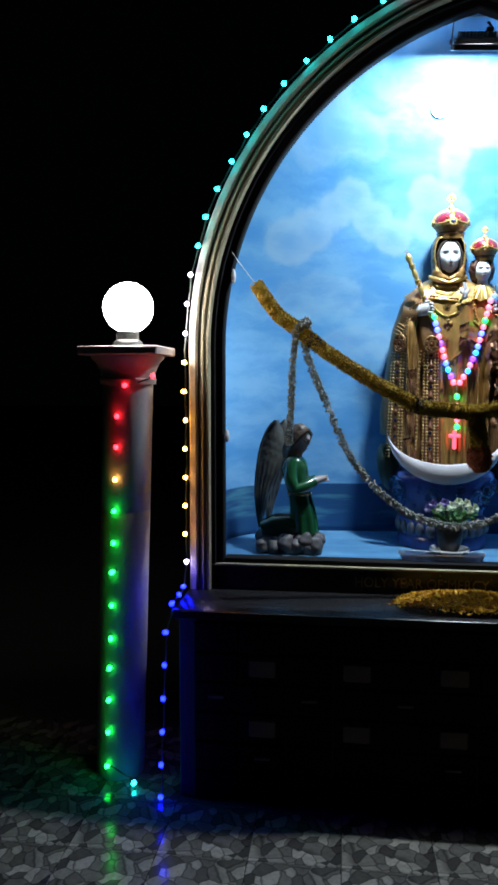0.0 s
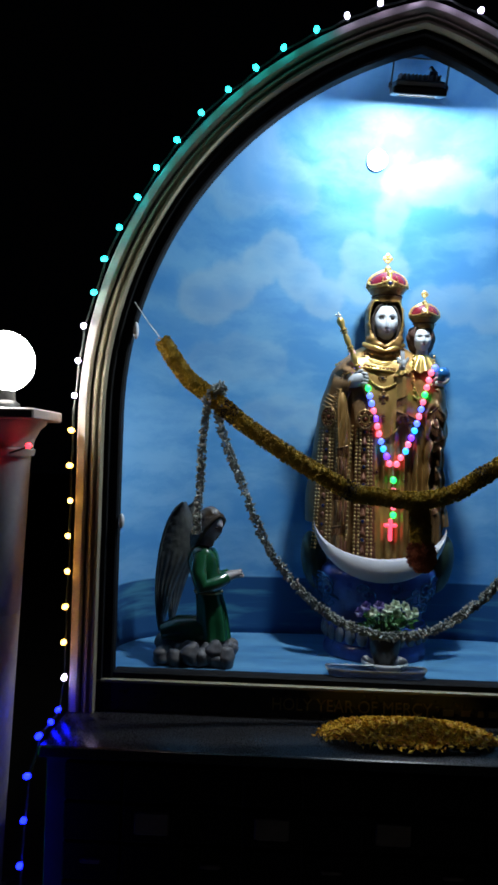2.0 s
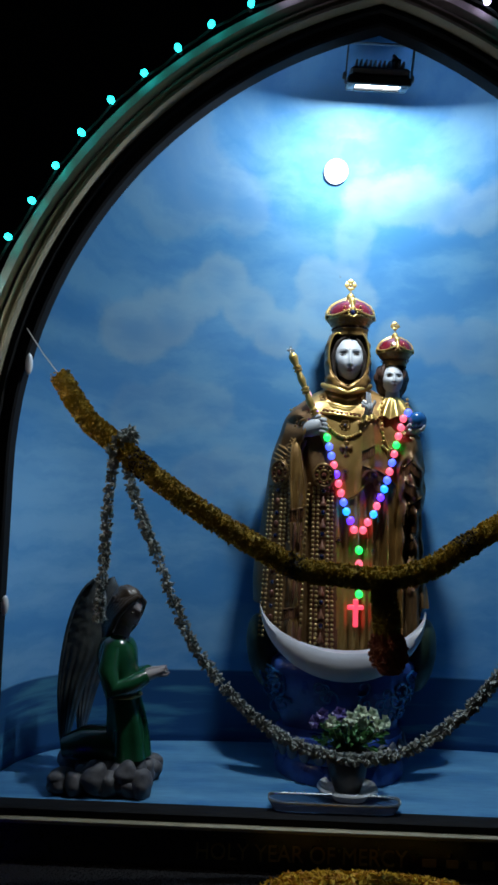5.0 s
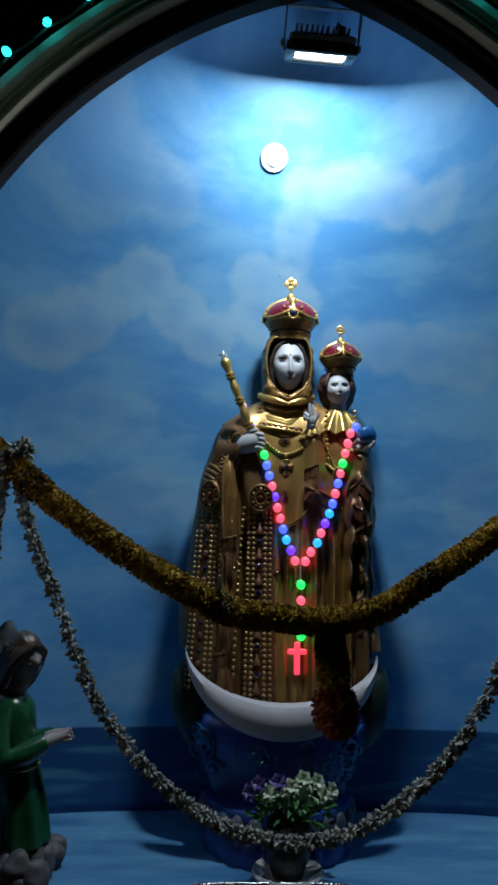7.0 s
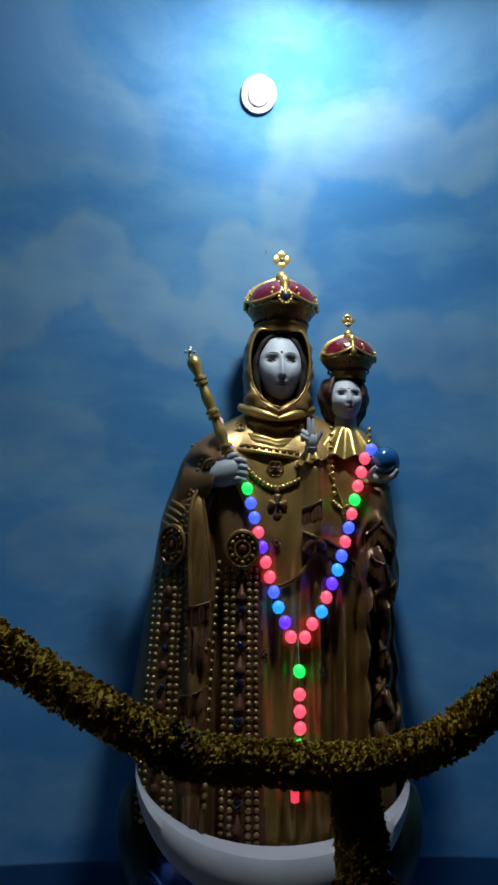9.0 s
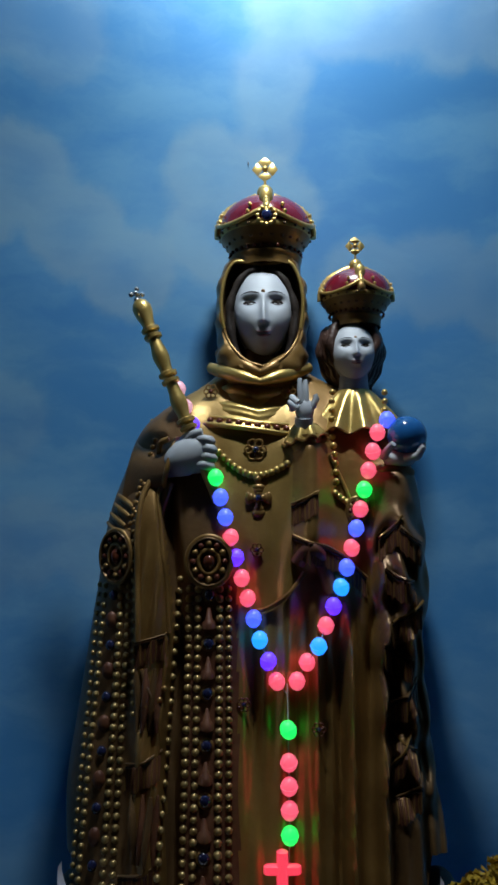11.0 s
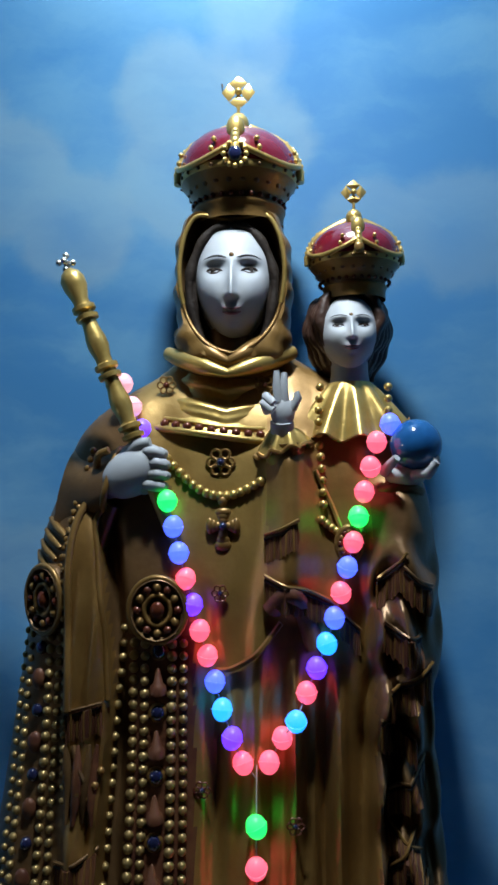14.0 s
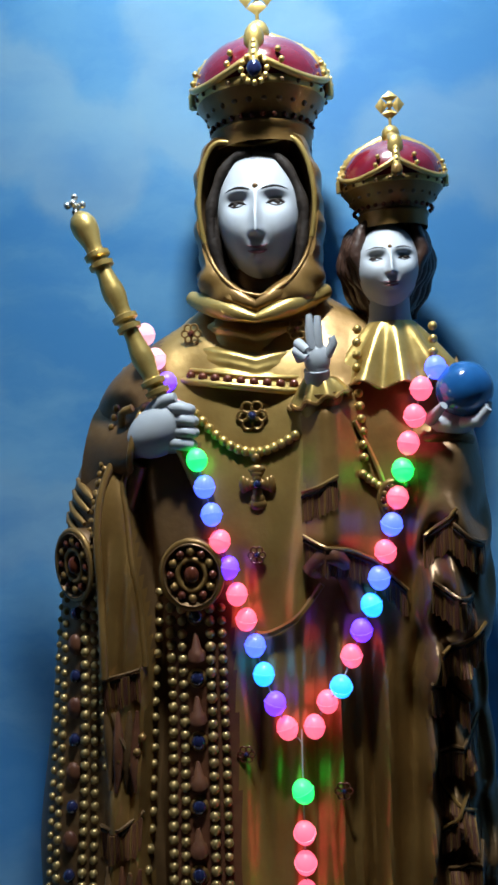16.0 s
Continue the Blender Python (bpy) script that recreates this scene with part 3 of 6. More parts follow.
def drape(x, z):
    """Folds of the robes: how far the cloth stands out."""
    out = 0.0
    low = step1(z, 1.74, 1.60) if z < 1.74 else 0.0
    # long skirt folds of the child's robe
    xx = x + 0.025 * (1.75 - z)
    out += low * step1(x, 0.015, 0.05) * 0.014 * (math.sin(xx * 2 * math.pi / 0.044) + 0.45 * math.sin(xx * 2 * math.pi / 0.024 + 1.3))
    out += low * step1(x, -0.07, -0.04) * 0.006 * math.sin((x + 0.05 * (1.6 - z)) * 2 * math.pi / 0.034 + 0.7)
    # smooth front panel with a slanting fold
    out += step1(z, 1.86, 1.70) * bump1(x + 0.18 * (1.75 - z) * 0.4, 0.005, 0.012) * 0.010 * (1 if z < 1.86 else 0)
    out += (1 if z < 1.80 else 0) * step1(z, 1.80, 1.74) * bump1(x, -0.055 + 0.05 * (1.75 - z), 0.010) * -0.010
    # sleeve falling from the raised arm, between the two pearl bands
    if z < 1.93:
        k = step1(-z, -1.93, -1.80)
        l, r = sleeve_l(z), sleeve_r(z)
        out += k * 0.020 * step1(x, l - 0.012, l + 0.006) * step1(-x, -r - 0.004, -r + 0.006)
        out -= k * 0.020 * bump1(x, r + 0.012, 0.011)
        out += k * 0.010 * bump1(x, -0.105, 0.040)
        out += k * 0.005 * math.sin((x - 0.10 * z) * 2 * math.pi / 0.024) * bump1(x, (l + r) / 2, 0.026) * step1(-z, -1.84, -1.72)
        out += 0.003 * math.sin((x + 0.55 * z) * 2 * math.pi / 0.055) * bump1(x, (l + r) / 2, 0.03) * step1(-z, -1.63, -1.56)
    # hanging sleeves of the child, with scalloped hems
    if z > 1.60:
        k = step1(z, 1.60, 1.66)
        out += k * 0.030 * bump1(x, 0.040, 0.026) * step1(z, 1.74, 1.80) * step1(-z, -1.97, -1.93)
        out += k * 0.030 * bump1(x, 0.178, 0.035) * step1(-z, -1.93, -1.88)
        out += k * 0.010 * math.sin(x * 2 * math.pi / 0.03 + z * 20) * bump1(x, 0.17, 0.05) * step1(-z, -1.82, -1.76)
    # cascading ruffles at the cloak's edge
    if 1.38 < z < 1.86:
        out += step1(x, 0.120, 0.150) * step1(z, 1.38, 1.44) * step1(-z, -1.86, -1.80) * 0.013 * math.sin(2 * math.pi * z / 0.085 + 2.2 * math.sin(x * 70))
    out += 0.0012 * math.sin(x * 95 + 4 * math.sin(z * 9))
    return out


BACK = 0.552


def front(x, z):
    l, r, f = body_l(z), body_r(z) + 0.004, body_f(z)
    u = (x - (l + r) / 2) / ((r - l) / 2)
    u = max(-0.999, min(0.999, u))
    k = (1 - abs(u) ** 7.0) ** (1 / 3.4)
    return BACK - (BACK - f) * k - drape(x, z) * min(1.0, k * 1.4)


def on(x, z, lift=0.0):
    return Vector((x, front(x, z) - lift, z))


def statue_body(g):
    rows, n = [], 190
    for i in range(181):
        z = 1.14 + (2.08 - 1.14) * i / 180
        l, r = body_l(z), body_r(z) + 0.004
        row = []
        for j in range(n + 1):
            u = -math.cos(math.pi * j / n)
            x = (l + r) / 2 + (r - l) / 2 * u * 0.999
            low = 1.355 - 0.155 * math.sqrt(max(0.0, 1 - ((x + 0.051) / 0.252) ** 2))
            h = max(z, low)
            row.append((x, front(x, h), h))
        rows.append(row)

    def pick(p):
        x, z = p[0], p[2]
        if z > 1.90:
            return (SCAP if x < 0.013 else ROBE) if x > -0.155 else MANTLE
        edge = -0.072 - 0.030 * step1(z, 1.72, 1.82) + 0.006 * max(0.0, 1.722 - z) / 0.517
        if sleeve_l(z) < x < sleeve_r(z):
            return ROBE
        if -0.152 < x < edge and z < 1.73:
            return FRINGE
        if x < edge and z < 1.90:
            return MANTLE
        if x > 0.135 and z < 1.9:
            return MANTLE
        return SCAP if x < 0.013 else ROBE
    g.grid(rows, ROBE, pick=pick)
    g.grid([[rows[i][0], rows[i][n]] for i in range(181)], MANTLE)
    g.cap(rows[0], MANTLE, True)


def strand(g, x0, z0, x1, z1, step, r, mat=GOLD, lift=0.0, bend=0.0):
    n = max(1, int(math.hypot(x1 - x0, z1 - z0) / step))
    for i in range(n + 1):
        t = i / n
        x, z = x0 + (x1 - x0) * t + bend * math.sin(math.pi * t), z0 + (z1 - z0) * t
        g.ball(on(x, z, lift) , r * random.uniform(0.92, 1.06), mat, 8, 6)


def flower(g, c, r, mat=GOLD, centre=GEM, n=6, tilt=0.0):
    c = Vector(c)
    for i in range(n):
        a = 2 * math.pi * i / n
        p = c + Vector((math.cos(a) * r * 0.62, 0, math.sin(a) * r * 0.62))
        ring = [p + Vector((math.cos(b) * r * 0.34, -0.0015, math.sin(b) * r * 0.34)) for b in (2 * math.pi * k / 10 for k in range(11))]
        g.tube(ring, r * 0.10, mat, 6, False)
    g.ball(c + Vector((0, -0.002, 0)), r * 0.30, centre, 10, 7)


def cross_pattee(g, c, h, w, mat=GOLD):
    c = Vector(c)
    for ax, ln in ((Vector((0, 0, 1)), h * 0.42), (Vector((0, 0, -1)), h * 0.58), (Vector((1, 0, 0)), w * 0.5), (Vector((-1, 0, 0)), w * 0.5)):
        side = Vector((0, 1, 0)).cross(ax)
        for d, v in ((0.35, 0.13), (0.62, 0.19), (0.86, 0.25)):
            r = side * w * v + ax * ln * 0.24
            g.ball(c + ax * ln * d, (abs(r.x) + 0.0008, 0.0042, abs(r.z) + 0.0008), mat, 12, 8)
    g.ball(c + Vector((0, -0.004, 0)), w * 0.14, GEM, 8, 6)


def petal_cross(g, c, r, mat=GOLD):
    """Four pointed leaves round a stud, standing upright."""
    c = Vector(c)
    for i in range(4):
        a = math.pi / 2 * i
        d, s = Vector((math.cos(a), 0, math.sin(a))), Vector((-math.sin(a), 0, math.cos(a)))
        pts = [c + d * r * 0.12, c + d * r * 0.60 + s * r * 0.58, c + d * r * 1.05, c + d * r * 0.60 - s * r * 0.58]
        mid = c + d * r * 0.55
        for off in (-1, 1):
            top = mid + Vector((0, 0.0045 * off, 0))
            for k in range(4):
                g.cap([pts[k], pts[(k + 1) % 4], top], mat)
    g.ball(c + Vector((0, -0.003, 0)), r * 0.24, mat, 10, 8)


def crown(g, base, k, tall, foot=0.76, jewel=True):
    """Gold crown with a crimson dome; base: the foot's centre; k: the widest radius."""
    base = Vector(base)
    z = lambda t: t * tall
    g.lathe(base, (0, 0, 1), [(z(-0.14), k * foot, ROBE), (z(0.0), k * foot, ROBE), (z(0.02), k * (foot + 0.03), ROBE), (z(0.05), k * (foot + 0.03), ROBE), (z(0.07), k * (foot - 0.015), MANTLE), (z(0.13), k * (foot - 0.005), ROBE), (z(0.20), k * 0.81, ROBE), (z(0.28), k * 0.89, ROBE),
                              (z(0.35), k * 0.975, GOLD), (z(0.39), k * 1.0, GOLD), (z(0.43), k * 0.99, VELVET), (z(0.54), k * 1.0, VELVET), (z(0.66), k * 0.955, VELVET), (z(0.78), k * 0.85, VELVET), (z(0.88), k * 0.69, VELVET), (z(0.96), k * 0.46, GOLD), (z(1.02), k * 0.2, GOLD), (z(1.05), 0.001)], GOLD, 56)
    dome = curve1([(0.38, 1.01), (0.54, 1.02), (0.66, 0.975), (0.78, 0.87), (0.88, 0.71), (0.96, 0.48), (1.05, 0.18)])
    for i in range(4):
        a = math.pi / 2 * i + math.pi / 2 * 3
        d = Vector((math.cos(a), math.sin(a), 0))
        path = [base + d * k * dome(h) + Vector((0, 0, z(h))) for h in (0.40 + 0.65 * q / 10 for q in range(11))]
        g.tube(path, [k * 0.10, k * 0.10, k * 0.09, k * 0.08, k * 0.075, k * 0.075, k * 0.08, k * 0.085, k * 0.09, k * 0.10, k * 0.10], GOLD, 8)
        for p in path[2:9]:
            g.ball(p + (p - base - Vector((0, 0, z(0.6)))).normalized() * k * 0.07, k * 0.032, GOLD, 6, 5)
    # scalloped edge of the dome, hanging from arch to arch, with pearls
    for i in range(4):
        a0 = math.pi / 2 * i
        path = []
        for q in range(13):
            t = q / 12
            a = a0 + math.pi / 2 * t
            h = 0.62 - 0.19 * math.sin(math.pi * t) ** 0.8
            path.append(base + Vector((math.cos(a) * k * (dome(h) + 0.01), math.sin(a) * k * (dome(h) + 0.01), z(h))))
        g.tube(path, k * 0.05, GOLD, 8)
        for t, h in ((0.22, 0.66), (0.24, 0.55), (0.78, 0.66), (0.76, 0.55)):
            a = a0 + math.pi / 2 * t
            g.ball(base + Vector((math.cos(a) * k * (dome(h) + 0.03), math.sin(a) * k * (dome(h) + 0.03), z(h))), k * 0.046, GOLD, 8, 6)
    for i in range(30):
        a = 2 * math.pi * i / 30
        d = Vector((math.cos(a), math.sin(a), 0))
        g.ball(base + d * k * 0.775 + Vector((0, 0, z(0.105))), k * 0.042, RUBY, 6, 5)
    for i in range(24):
        a = 2 * math.pi * (i + 0.5) / 24
        d = Vector((math.cos(a), math.sin(a), 0))
        g.ball(base + d * k * 0.845 + Vector((0, 0, z(0.24))), (k * 0.05, k * 0.03, k * (0.05 if i % 2 else 0.03)), MANTLE, 8, 5, Matrix.Rotation(a + math.pi / 2, 3, "Z"))
        g.ball(base + d * k * 1.0 + Vector((0, 0, z(0.385))), k * 0.035, MANTLE, 6, 5)
    # front jewel
    j = base + Vector((0, -k * 1.08, z(0.46)))
    g.ball(j, (k * 0.11, k * 0.06, k * 0.12), GEM if jewel else ROBE, 12, 8)
    for i in range(12 if jewel else 0):
        a = 2 * math.pi * i / 12
        g.ball(j + Vector((math.cos(a) * k * 0.18, 0.002, math.sin(a) * k * 0.19)), k * 0.045, GOLD, 6, 5)
    g.ball(base + Vector((0, -k * 0.86, z(0.80))), (k * 0.15, k * 0.10, k * 0.22), GOLD, 10, 7)
    g.ball(base + Vector((0, 0, z(1.12))), k * 0.18, GOLD, 16, 10)
    g.tube([base + Vector((0, 0, z(1.12))), base + Vector((0, 0, z(1.40)))], k * 0.03, GOLD, 6)
    petal_cross(g, base + Vector((0, 0, z(1.50))), k * 0.275, GOLD)


def face(g, c, rx, ry, rz, eye, brow, nose, mouth):
    """A plain carved oval face; eye, brow, nose and mouth: their heights from -1 (chin) to 1."""
    wide = 0.45

    def relief(q):
        u, w = q.x / rx, q.z / rz
        if q.y > 0:
            return q
        k = max(0.0, -q.y / ry)
        run = min(1.0, max(0.0, (brow - w) / (brow - nose)))
        d = (0.05 + 0.26 * run) * bump1(u, 0, 0.075 + 0.035 * run) * step1(w, nose - 0.05, nose + 0.02) * step1(-w, -brow - 0.10, -brow + 0.10)
        d += 0.04 * bump1(abs(u), 0.14, 0.045) * bump1(w, nose + 0.05, 0.05)
        d -= 0.28 * bump1(abs(u), wide, 0.27) * bump1(w, eye + 0.03, 0.13)
        d += 0.085 * bump1(abs(u), wide, 0.17) * bump1(w, eye, 0.07)
        d += 0.075 * bump1(abs(u), wide, 0.34) * bump1(w, brow, 0.07)
        d += 0.06 * bump1(abs(u), 0.50, 0.26) * bump1(w, nose + 0.06, 0.20)
        d += 0.075 * bump1(u, 0, 0.20) * bump1(w, mouth + 0.05, 0.045)
        d += 0.085 * bump1(u, 0, 0.17) * bump1(w, mouth - 0.06, 0.05)
        d -= 0.03 * bump1(u, 0, 0.26) * bump1(w, mouth, 0.025)
        d -= 0.045 * bump1(u, 0, 0.22) * bump1(w, mouth - 0.15, 0.05)
        d += 0.08 * bump1(u, 0, 0.22) * bump1(w, -0.88, 0.10)
        taper = 1 - 0.15 * step1(-w, 0.15, 1.0)
        return Vector((q.x * taper, q.y - d * ry * k + 0.24 * q.z * k, q.z))
    g.ball(c, (rx, ry, rz), SKIN, 110, 110, None, relief)

    def spot(u, w, lift=0.0):
        y = -ry * math.sqrt(max(0.02, 1 - u * u - w * w))
        return Vector(c) + relief(Vector((u * rx, y, w * rz))) + Vector((0, -lift * rx, 0))
    for side in (-1, 1):
        # iris, lid line, lower lid and brow
        g.ball(spot(side * wide, eye, -0.02), (rx * 0.10, rx * 0.035, rx * 0.085), HAIR, 14, 10)
        lid = [spot(side * (wide + 0.21 * q), eye + 0.042 - 0.050 * q * q + 0.012 * q, 0.008) for q in (-1, -0.66, -0.33, 0, 0.33, 0.66, 1)]
        g.tube(lid, [rx * v for v in (0.014, 0.032, 0.042, 0.046, 0.046, 0.038, 0.016)], HAIR, 6)
        low = [spot(side * (wide + 0.18 * q), eye - 0.042 + 0.038 * q * q, 0.002) for q in (-1, -0.5, 0, 0.5, 1)]
        g.tube(low, [rx * v for v in (0.010, 0.018, 0.022, 0.022, 0.010)], HAIRB, 6)
        arc = [spot(side * (0.14 + 0.60 * q), brow - 0.02 + 0.075 * math.sin(math.pi * (0.12 + 0.72 * q)), 0.003) for q in (0, 0.2, 0.4, 0.6, 0.8, 1)]
        g.tube(arc, [rx * v for v in (0.010, 0.022, 0.026, 0.022, 0.016, 0.006)], HAIR, 6)
    # dot between the brows; the mother's paints in the crown ornament's shadow
    g.ball(spot(0.0, brow + 0.05), (rx * 0.07, rx * 0.045, rx * 0.075), MANTLE, 12, 8)
    for w, v in ((mouth + 0.025, 0.026), (mouth - 0.045, 0.036)):
        g.tube([spot(-0.25 + 0.10 * i, w + 0.035 * (abs(i - 2.5) / 2.5) ** 2, 0.004) for i in range(6)], [rx * v * q for q in (0.3, 0.85, 1.1, 1.1, 0.85, 0.3)], LIP, 6)


def hood(g):
    """Veil drawn close round the head, square over the brow, with a turned gold edge."""
    cx = -0.029
    rim = [(0.0, 2.236), (0.020, 2.240), (0.043, 2.242), (0.057, 2.224), (0.065, 2.192), (0.066, 2.160), (0.060, 2.125), (0.047, 2.096), (0.025, 2.073), (0.0, 2.064)]
    outer = [(0.0, 2.249), (0.026, 2.254), (0.049, 2.255), (0.067, 2.230), (0.075, 2.195), (0.0765, 2.160), (0.074, 2.120), (0.072, 2.080), (0.052, 2.045), (0.0, 2.034)]

    def loop(keys):
        fx, fz = curve1([(i, k[0]) for i, k in enumerate(keys)]), curve1([(i, k[1]) for i, k in enumerate(keys)])
        half = [(fx(9 * i / 54), fz(9 * i / 54)) for i in range(55)]
        return [(cx + x, z) for x, z in half] + [(cx - x, z) for x, z in reversed(half[1:-1])] + [(cx + half[0][0], half[0][1])]
    a, b = loop(rim), loop(outer)
    n = len(a)
    deep = lambda z: -0.020 * step1(-z, -2.13, -2.06)
    rows = []
    for f, dy, shrink, wave in ((0.0, 0.030, 0.90, 0.0), (0.0, 0.010, 0.965, 0.0), (0.0, 0.0, 1.0, 0.0), (0.35, 0.000, 1.0, 0.5), (0.75, 0.012, 1.0, 1.0), (1.0, 0.032, 1.0, 1.0), (1.06, 0.060, 1.0, 0.6), (1.0, 0.088, 0.92, 0.2), (1.0, 0.098, 0.70, 0.0)):
        row = []
        for j in range(n):
            x, z = a[j][0] + (b[j][0] - a[j][0]) * f, a[j][1] + (b[j][1] - a[j][1]) * f
            x, z = cx + (x - cx) * shrink, 2.155 + (z - 2.155) * shrink
            fold = wave * (0.0020 * math.sin(z * 210 + 40 * abs(x - cx)) + 0.0018 * math.sin(z * 96 - (x - cx) * 130)) * (1 if abs(x - cx) > 0.02 else abs(x - cx) / 0.02)
            row.append((x + fold * (0.7 if x > cx else -0.7), 0.468 + dy + deep(z) - fold, z))
        rows.append(row)
    g.grid(rows[:3], MANTLE)
    g.grid(rows[2:], ROBE)
    g.cap(rows[-1][:-1], ROBE)
    edge = rows[2][:-1]
    k = max(i for i, p in enumerate(edge) if p[0] >= cx and p[2] > 2.13) + 1
    m = min(i for i, p in enumerate(edge) if p[0] < cx and p[2] > 2.13)
    g.tube(edge[m:] + edge[:k], 0.0030, GOLD, 8)
    g.tube(edge[k - 1:m + 1], 0.0024, ROBE, 8)
    g.ball((cx, 0.520, 2.165), (0.060, 0.046, 0.076), HAIR, 40, 30)
    # hair parted over the brow and falling inside the veil
    for side in (-1, 1):
        for k in range(3):
            keys = [(0.002, 2.229 - 0.003 * k), (0.022, 2.224 - 0.004 * k), (0.040 - 0.002 * k, 2.205), (0.0505 - 0.002 * k, 2.178), (0.053 - 0.002 * k, 2.150), (0.050 - 0.002 * k, 2.115), (0.040, 2.085)]
            path = [(cx + side * (x + 0.0012 * math.sin(i * 2.1 + k)), 0.468 + 0.004 * k, z) for i, (x, z) in enumerate(keys)]
            g.tube(smooth_path(path, 20), [0.0062 + 0.001 * math.sin(i * 1.3 + k) for i in range(21)], HAIR, 8)


def capelet(g):
    """Gold cape over the shoulders with draped neck folds and a studded hem."""
    def hem(x):
        return 1.956 + 0.14 * max(0.0, x - 0.02) + 0.14 * max(0.0, -x) + 0.10 * max(0.0, -0.155 - x)
    rows = []
    for i in range(41):
        t = i / 40
        row = []
        for j in range(91):
            u = -1 + 2 * j / 90
            x = -0.045 + u * (0.072 + (0.100 if u < 0 else 0.10) * t ** 0.75)
            zt = 2.088 - 0.048 * (1 - abs(u)) ** 1.5 - 0.02 * abs(u)
            z = zt + (hem(x) - zt) * t
            sag = z - 1.2 * (x + 0.036) ** 2 - 0.34 * abs(x + 0.036) + 0.006 * math.sin(38 * x)
            fold = (0.0036 * math.sin(sag * 2 * math.pi / 0.033 + 0.8) + 0.0012 * math.sin(sag * 2 * math.pi / 0.0135)) * step1(t, 0.0, 0.1) * step1(-t, -0.92, -0.7)
            y = 0.434 + 0.046 * (1 - t) + 0.125 * abs(u) ** 2.3 - fold
            row.append((x, y, z))
        rows.append(row)
    g.grid(rows, GOLD, pick=lambda p: ROBE if p[0] < -0.15 or p[0] > 0.055 else GOLD)
    g.grid([rows[-1], [(x, y + 0.02, z + 0.004) for x, y, z in rows[-1]]], ROBE)
    low = rows[-1]
    g.tube([(x, y - 0.001, z) for x, y, z in low], 0.0045, GOLD, 8)
    up = rows[34]
    g.tube([(x, y - 0.001, z) for x, y, z in up], 0.0032, GOLD, 8)
    mid = rows[37]
    for j in range(3, 90, 4):
        x, y, z = mid[j]
        g.ball((x, y - 0.003, z), 0.0056, RUBY, 10, 7)
    # cloth of the veil crossing in a point below the chin
    for side in (-1, 1):
        for k, (x0, z0, z1, y1, rr) in enumerate(((0.066, 2.098, 2.052, 0.448, 0.011), (0.080, 2.072, 2.038, 0.444, 0.0105))):
            path, rad = [], []
            for i in range(21):
                t = i / 20
                path.append((-0.033 + side * x0 * (1 - t) ** 0.85 - side * 0.004 * t, y1 + 0.052 * (1 - t) ** 1.6, z0 + (z1 - z0) * t ** 0.9))
                rad.append(rr * (0.55 + 0.6 * math.sin(math.pi * (0.15 + 0.7 * t))) * (1 - 0.45 * t ** 4))
            g.tube(path, rad, GOLD if k else ROBE, 14)
    for x, z in ((-0.112, 2.028), (0.012, 2.026)):
        flower(g, (x, 0.449 + 0.135 * (abs(x + 0.045) / 0.15) ** 2.3, z), 0.012, ROBE, RUBY)
    flower(g, (-0.168, 0.487, 1.985), 0.012, ROBE, RUBY)


def hand_fist(g):
    """Closed hand round the sceptre, with a pale cuff."""
    g.ball((-0.142, 0.414, 1.920), (0.042, 0.023, 0.028), SKIN, 32, 24, Matrix.Rotation(radians(-32), 3, "Y"))
    g.ball((-0.130, 0.413, 1.921), (0.020, 0.018, 0.029), SKIN, 24, 16)
    for i in range(4):
        z = 1.9430 - 0.0128 * i
        x = -0.115 + (0.003 if i in (1, 2) else 0.0)
        g.tube([(x - 0.012, 0.403, z), (x - 0.002, 0.3985, z - 0.001), (x + 0.006, 0.402, z - 0.002), (x + 0.008, 0.415, z - 0.003)], [0.0066, 0.0072, 0.0070, 0.0058], SKIN, 12)
    g.tube([(-0.150, 0.412, 1.940), (-0.136, 0.404, 1.951), (-0.121, 0.402, 1.954)], [0.009, 0.0085, 0.0060], SKIN, 12)
    g.tube([(-0.155, 0.43, 1.910), (-0.180, 0.435, 1.908)], [0.021, 0.022], SKIN, 20)
    ring = [(-0.171 + 0.012 * math.sin(a), 0.436 + 0.030 * math.cos(a), 1.911 + 0.036 * math.sin(a)) for a in (2 * math.pi * i / 24 for i in range(25))]
    g.tube(ring, 0.0045, MANTLE, 8, False)
    # sleeve round the forearm
    rows = []
    for i in range(13):
        t = i / 12
        c = Vector((-0.172 - 0.070 * t, 0.437 + 0.055 * t, 1.906 - 0.035 * t + 0.02 * t * t))
        r = 0.038 + 0.018 * t
        rows.append([c + Vector((0.25 * r * math.sin(a), r * 0.95 * math.cos(a), r * math.sin(a) * (1.05 + 0.5 * t * (math.sin(a) < 0)))) * (1 + 0.05 * math.sin(4 * a + 5 * t)) for a in (2 * math.pi * j / 36 for j in range(36))])
    g.grid(rows, MANTLE, wrap=True)
    g.tube([p for p in rows[0]] + [rows[0][0]], 0.004, ROBE, 8, False)
    # wide hanging edge below the wrist
    edge = []
    for i in range(13):
        t = i / 12
        edge.append((-0.172 - 0.03 * t - 0.03 * math.sin(math.pi * t), 0.425 + 0.015 * t, 1.88 - 0.30 * t))
    g.tube(edge, [0.010 + 0.006 * math.sin(math.pi * i / 12) for i in range(13)], MANTLE, 10)
    for i in range(34):
        t = i / 33
        g.ball((-0.196 - 0.045 * t - 0.02 * math.sin(math.pi * t), 0.432 + 0.006 * t - 0.012 * math.sin(math.pi * t), 1.945 - 0.35 * t), 0.0044, ROBE, 6, 5)


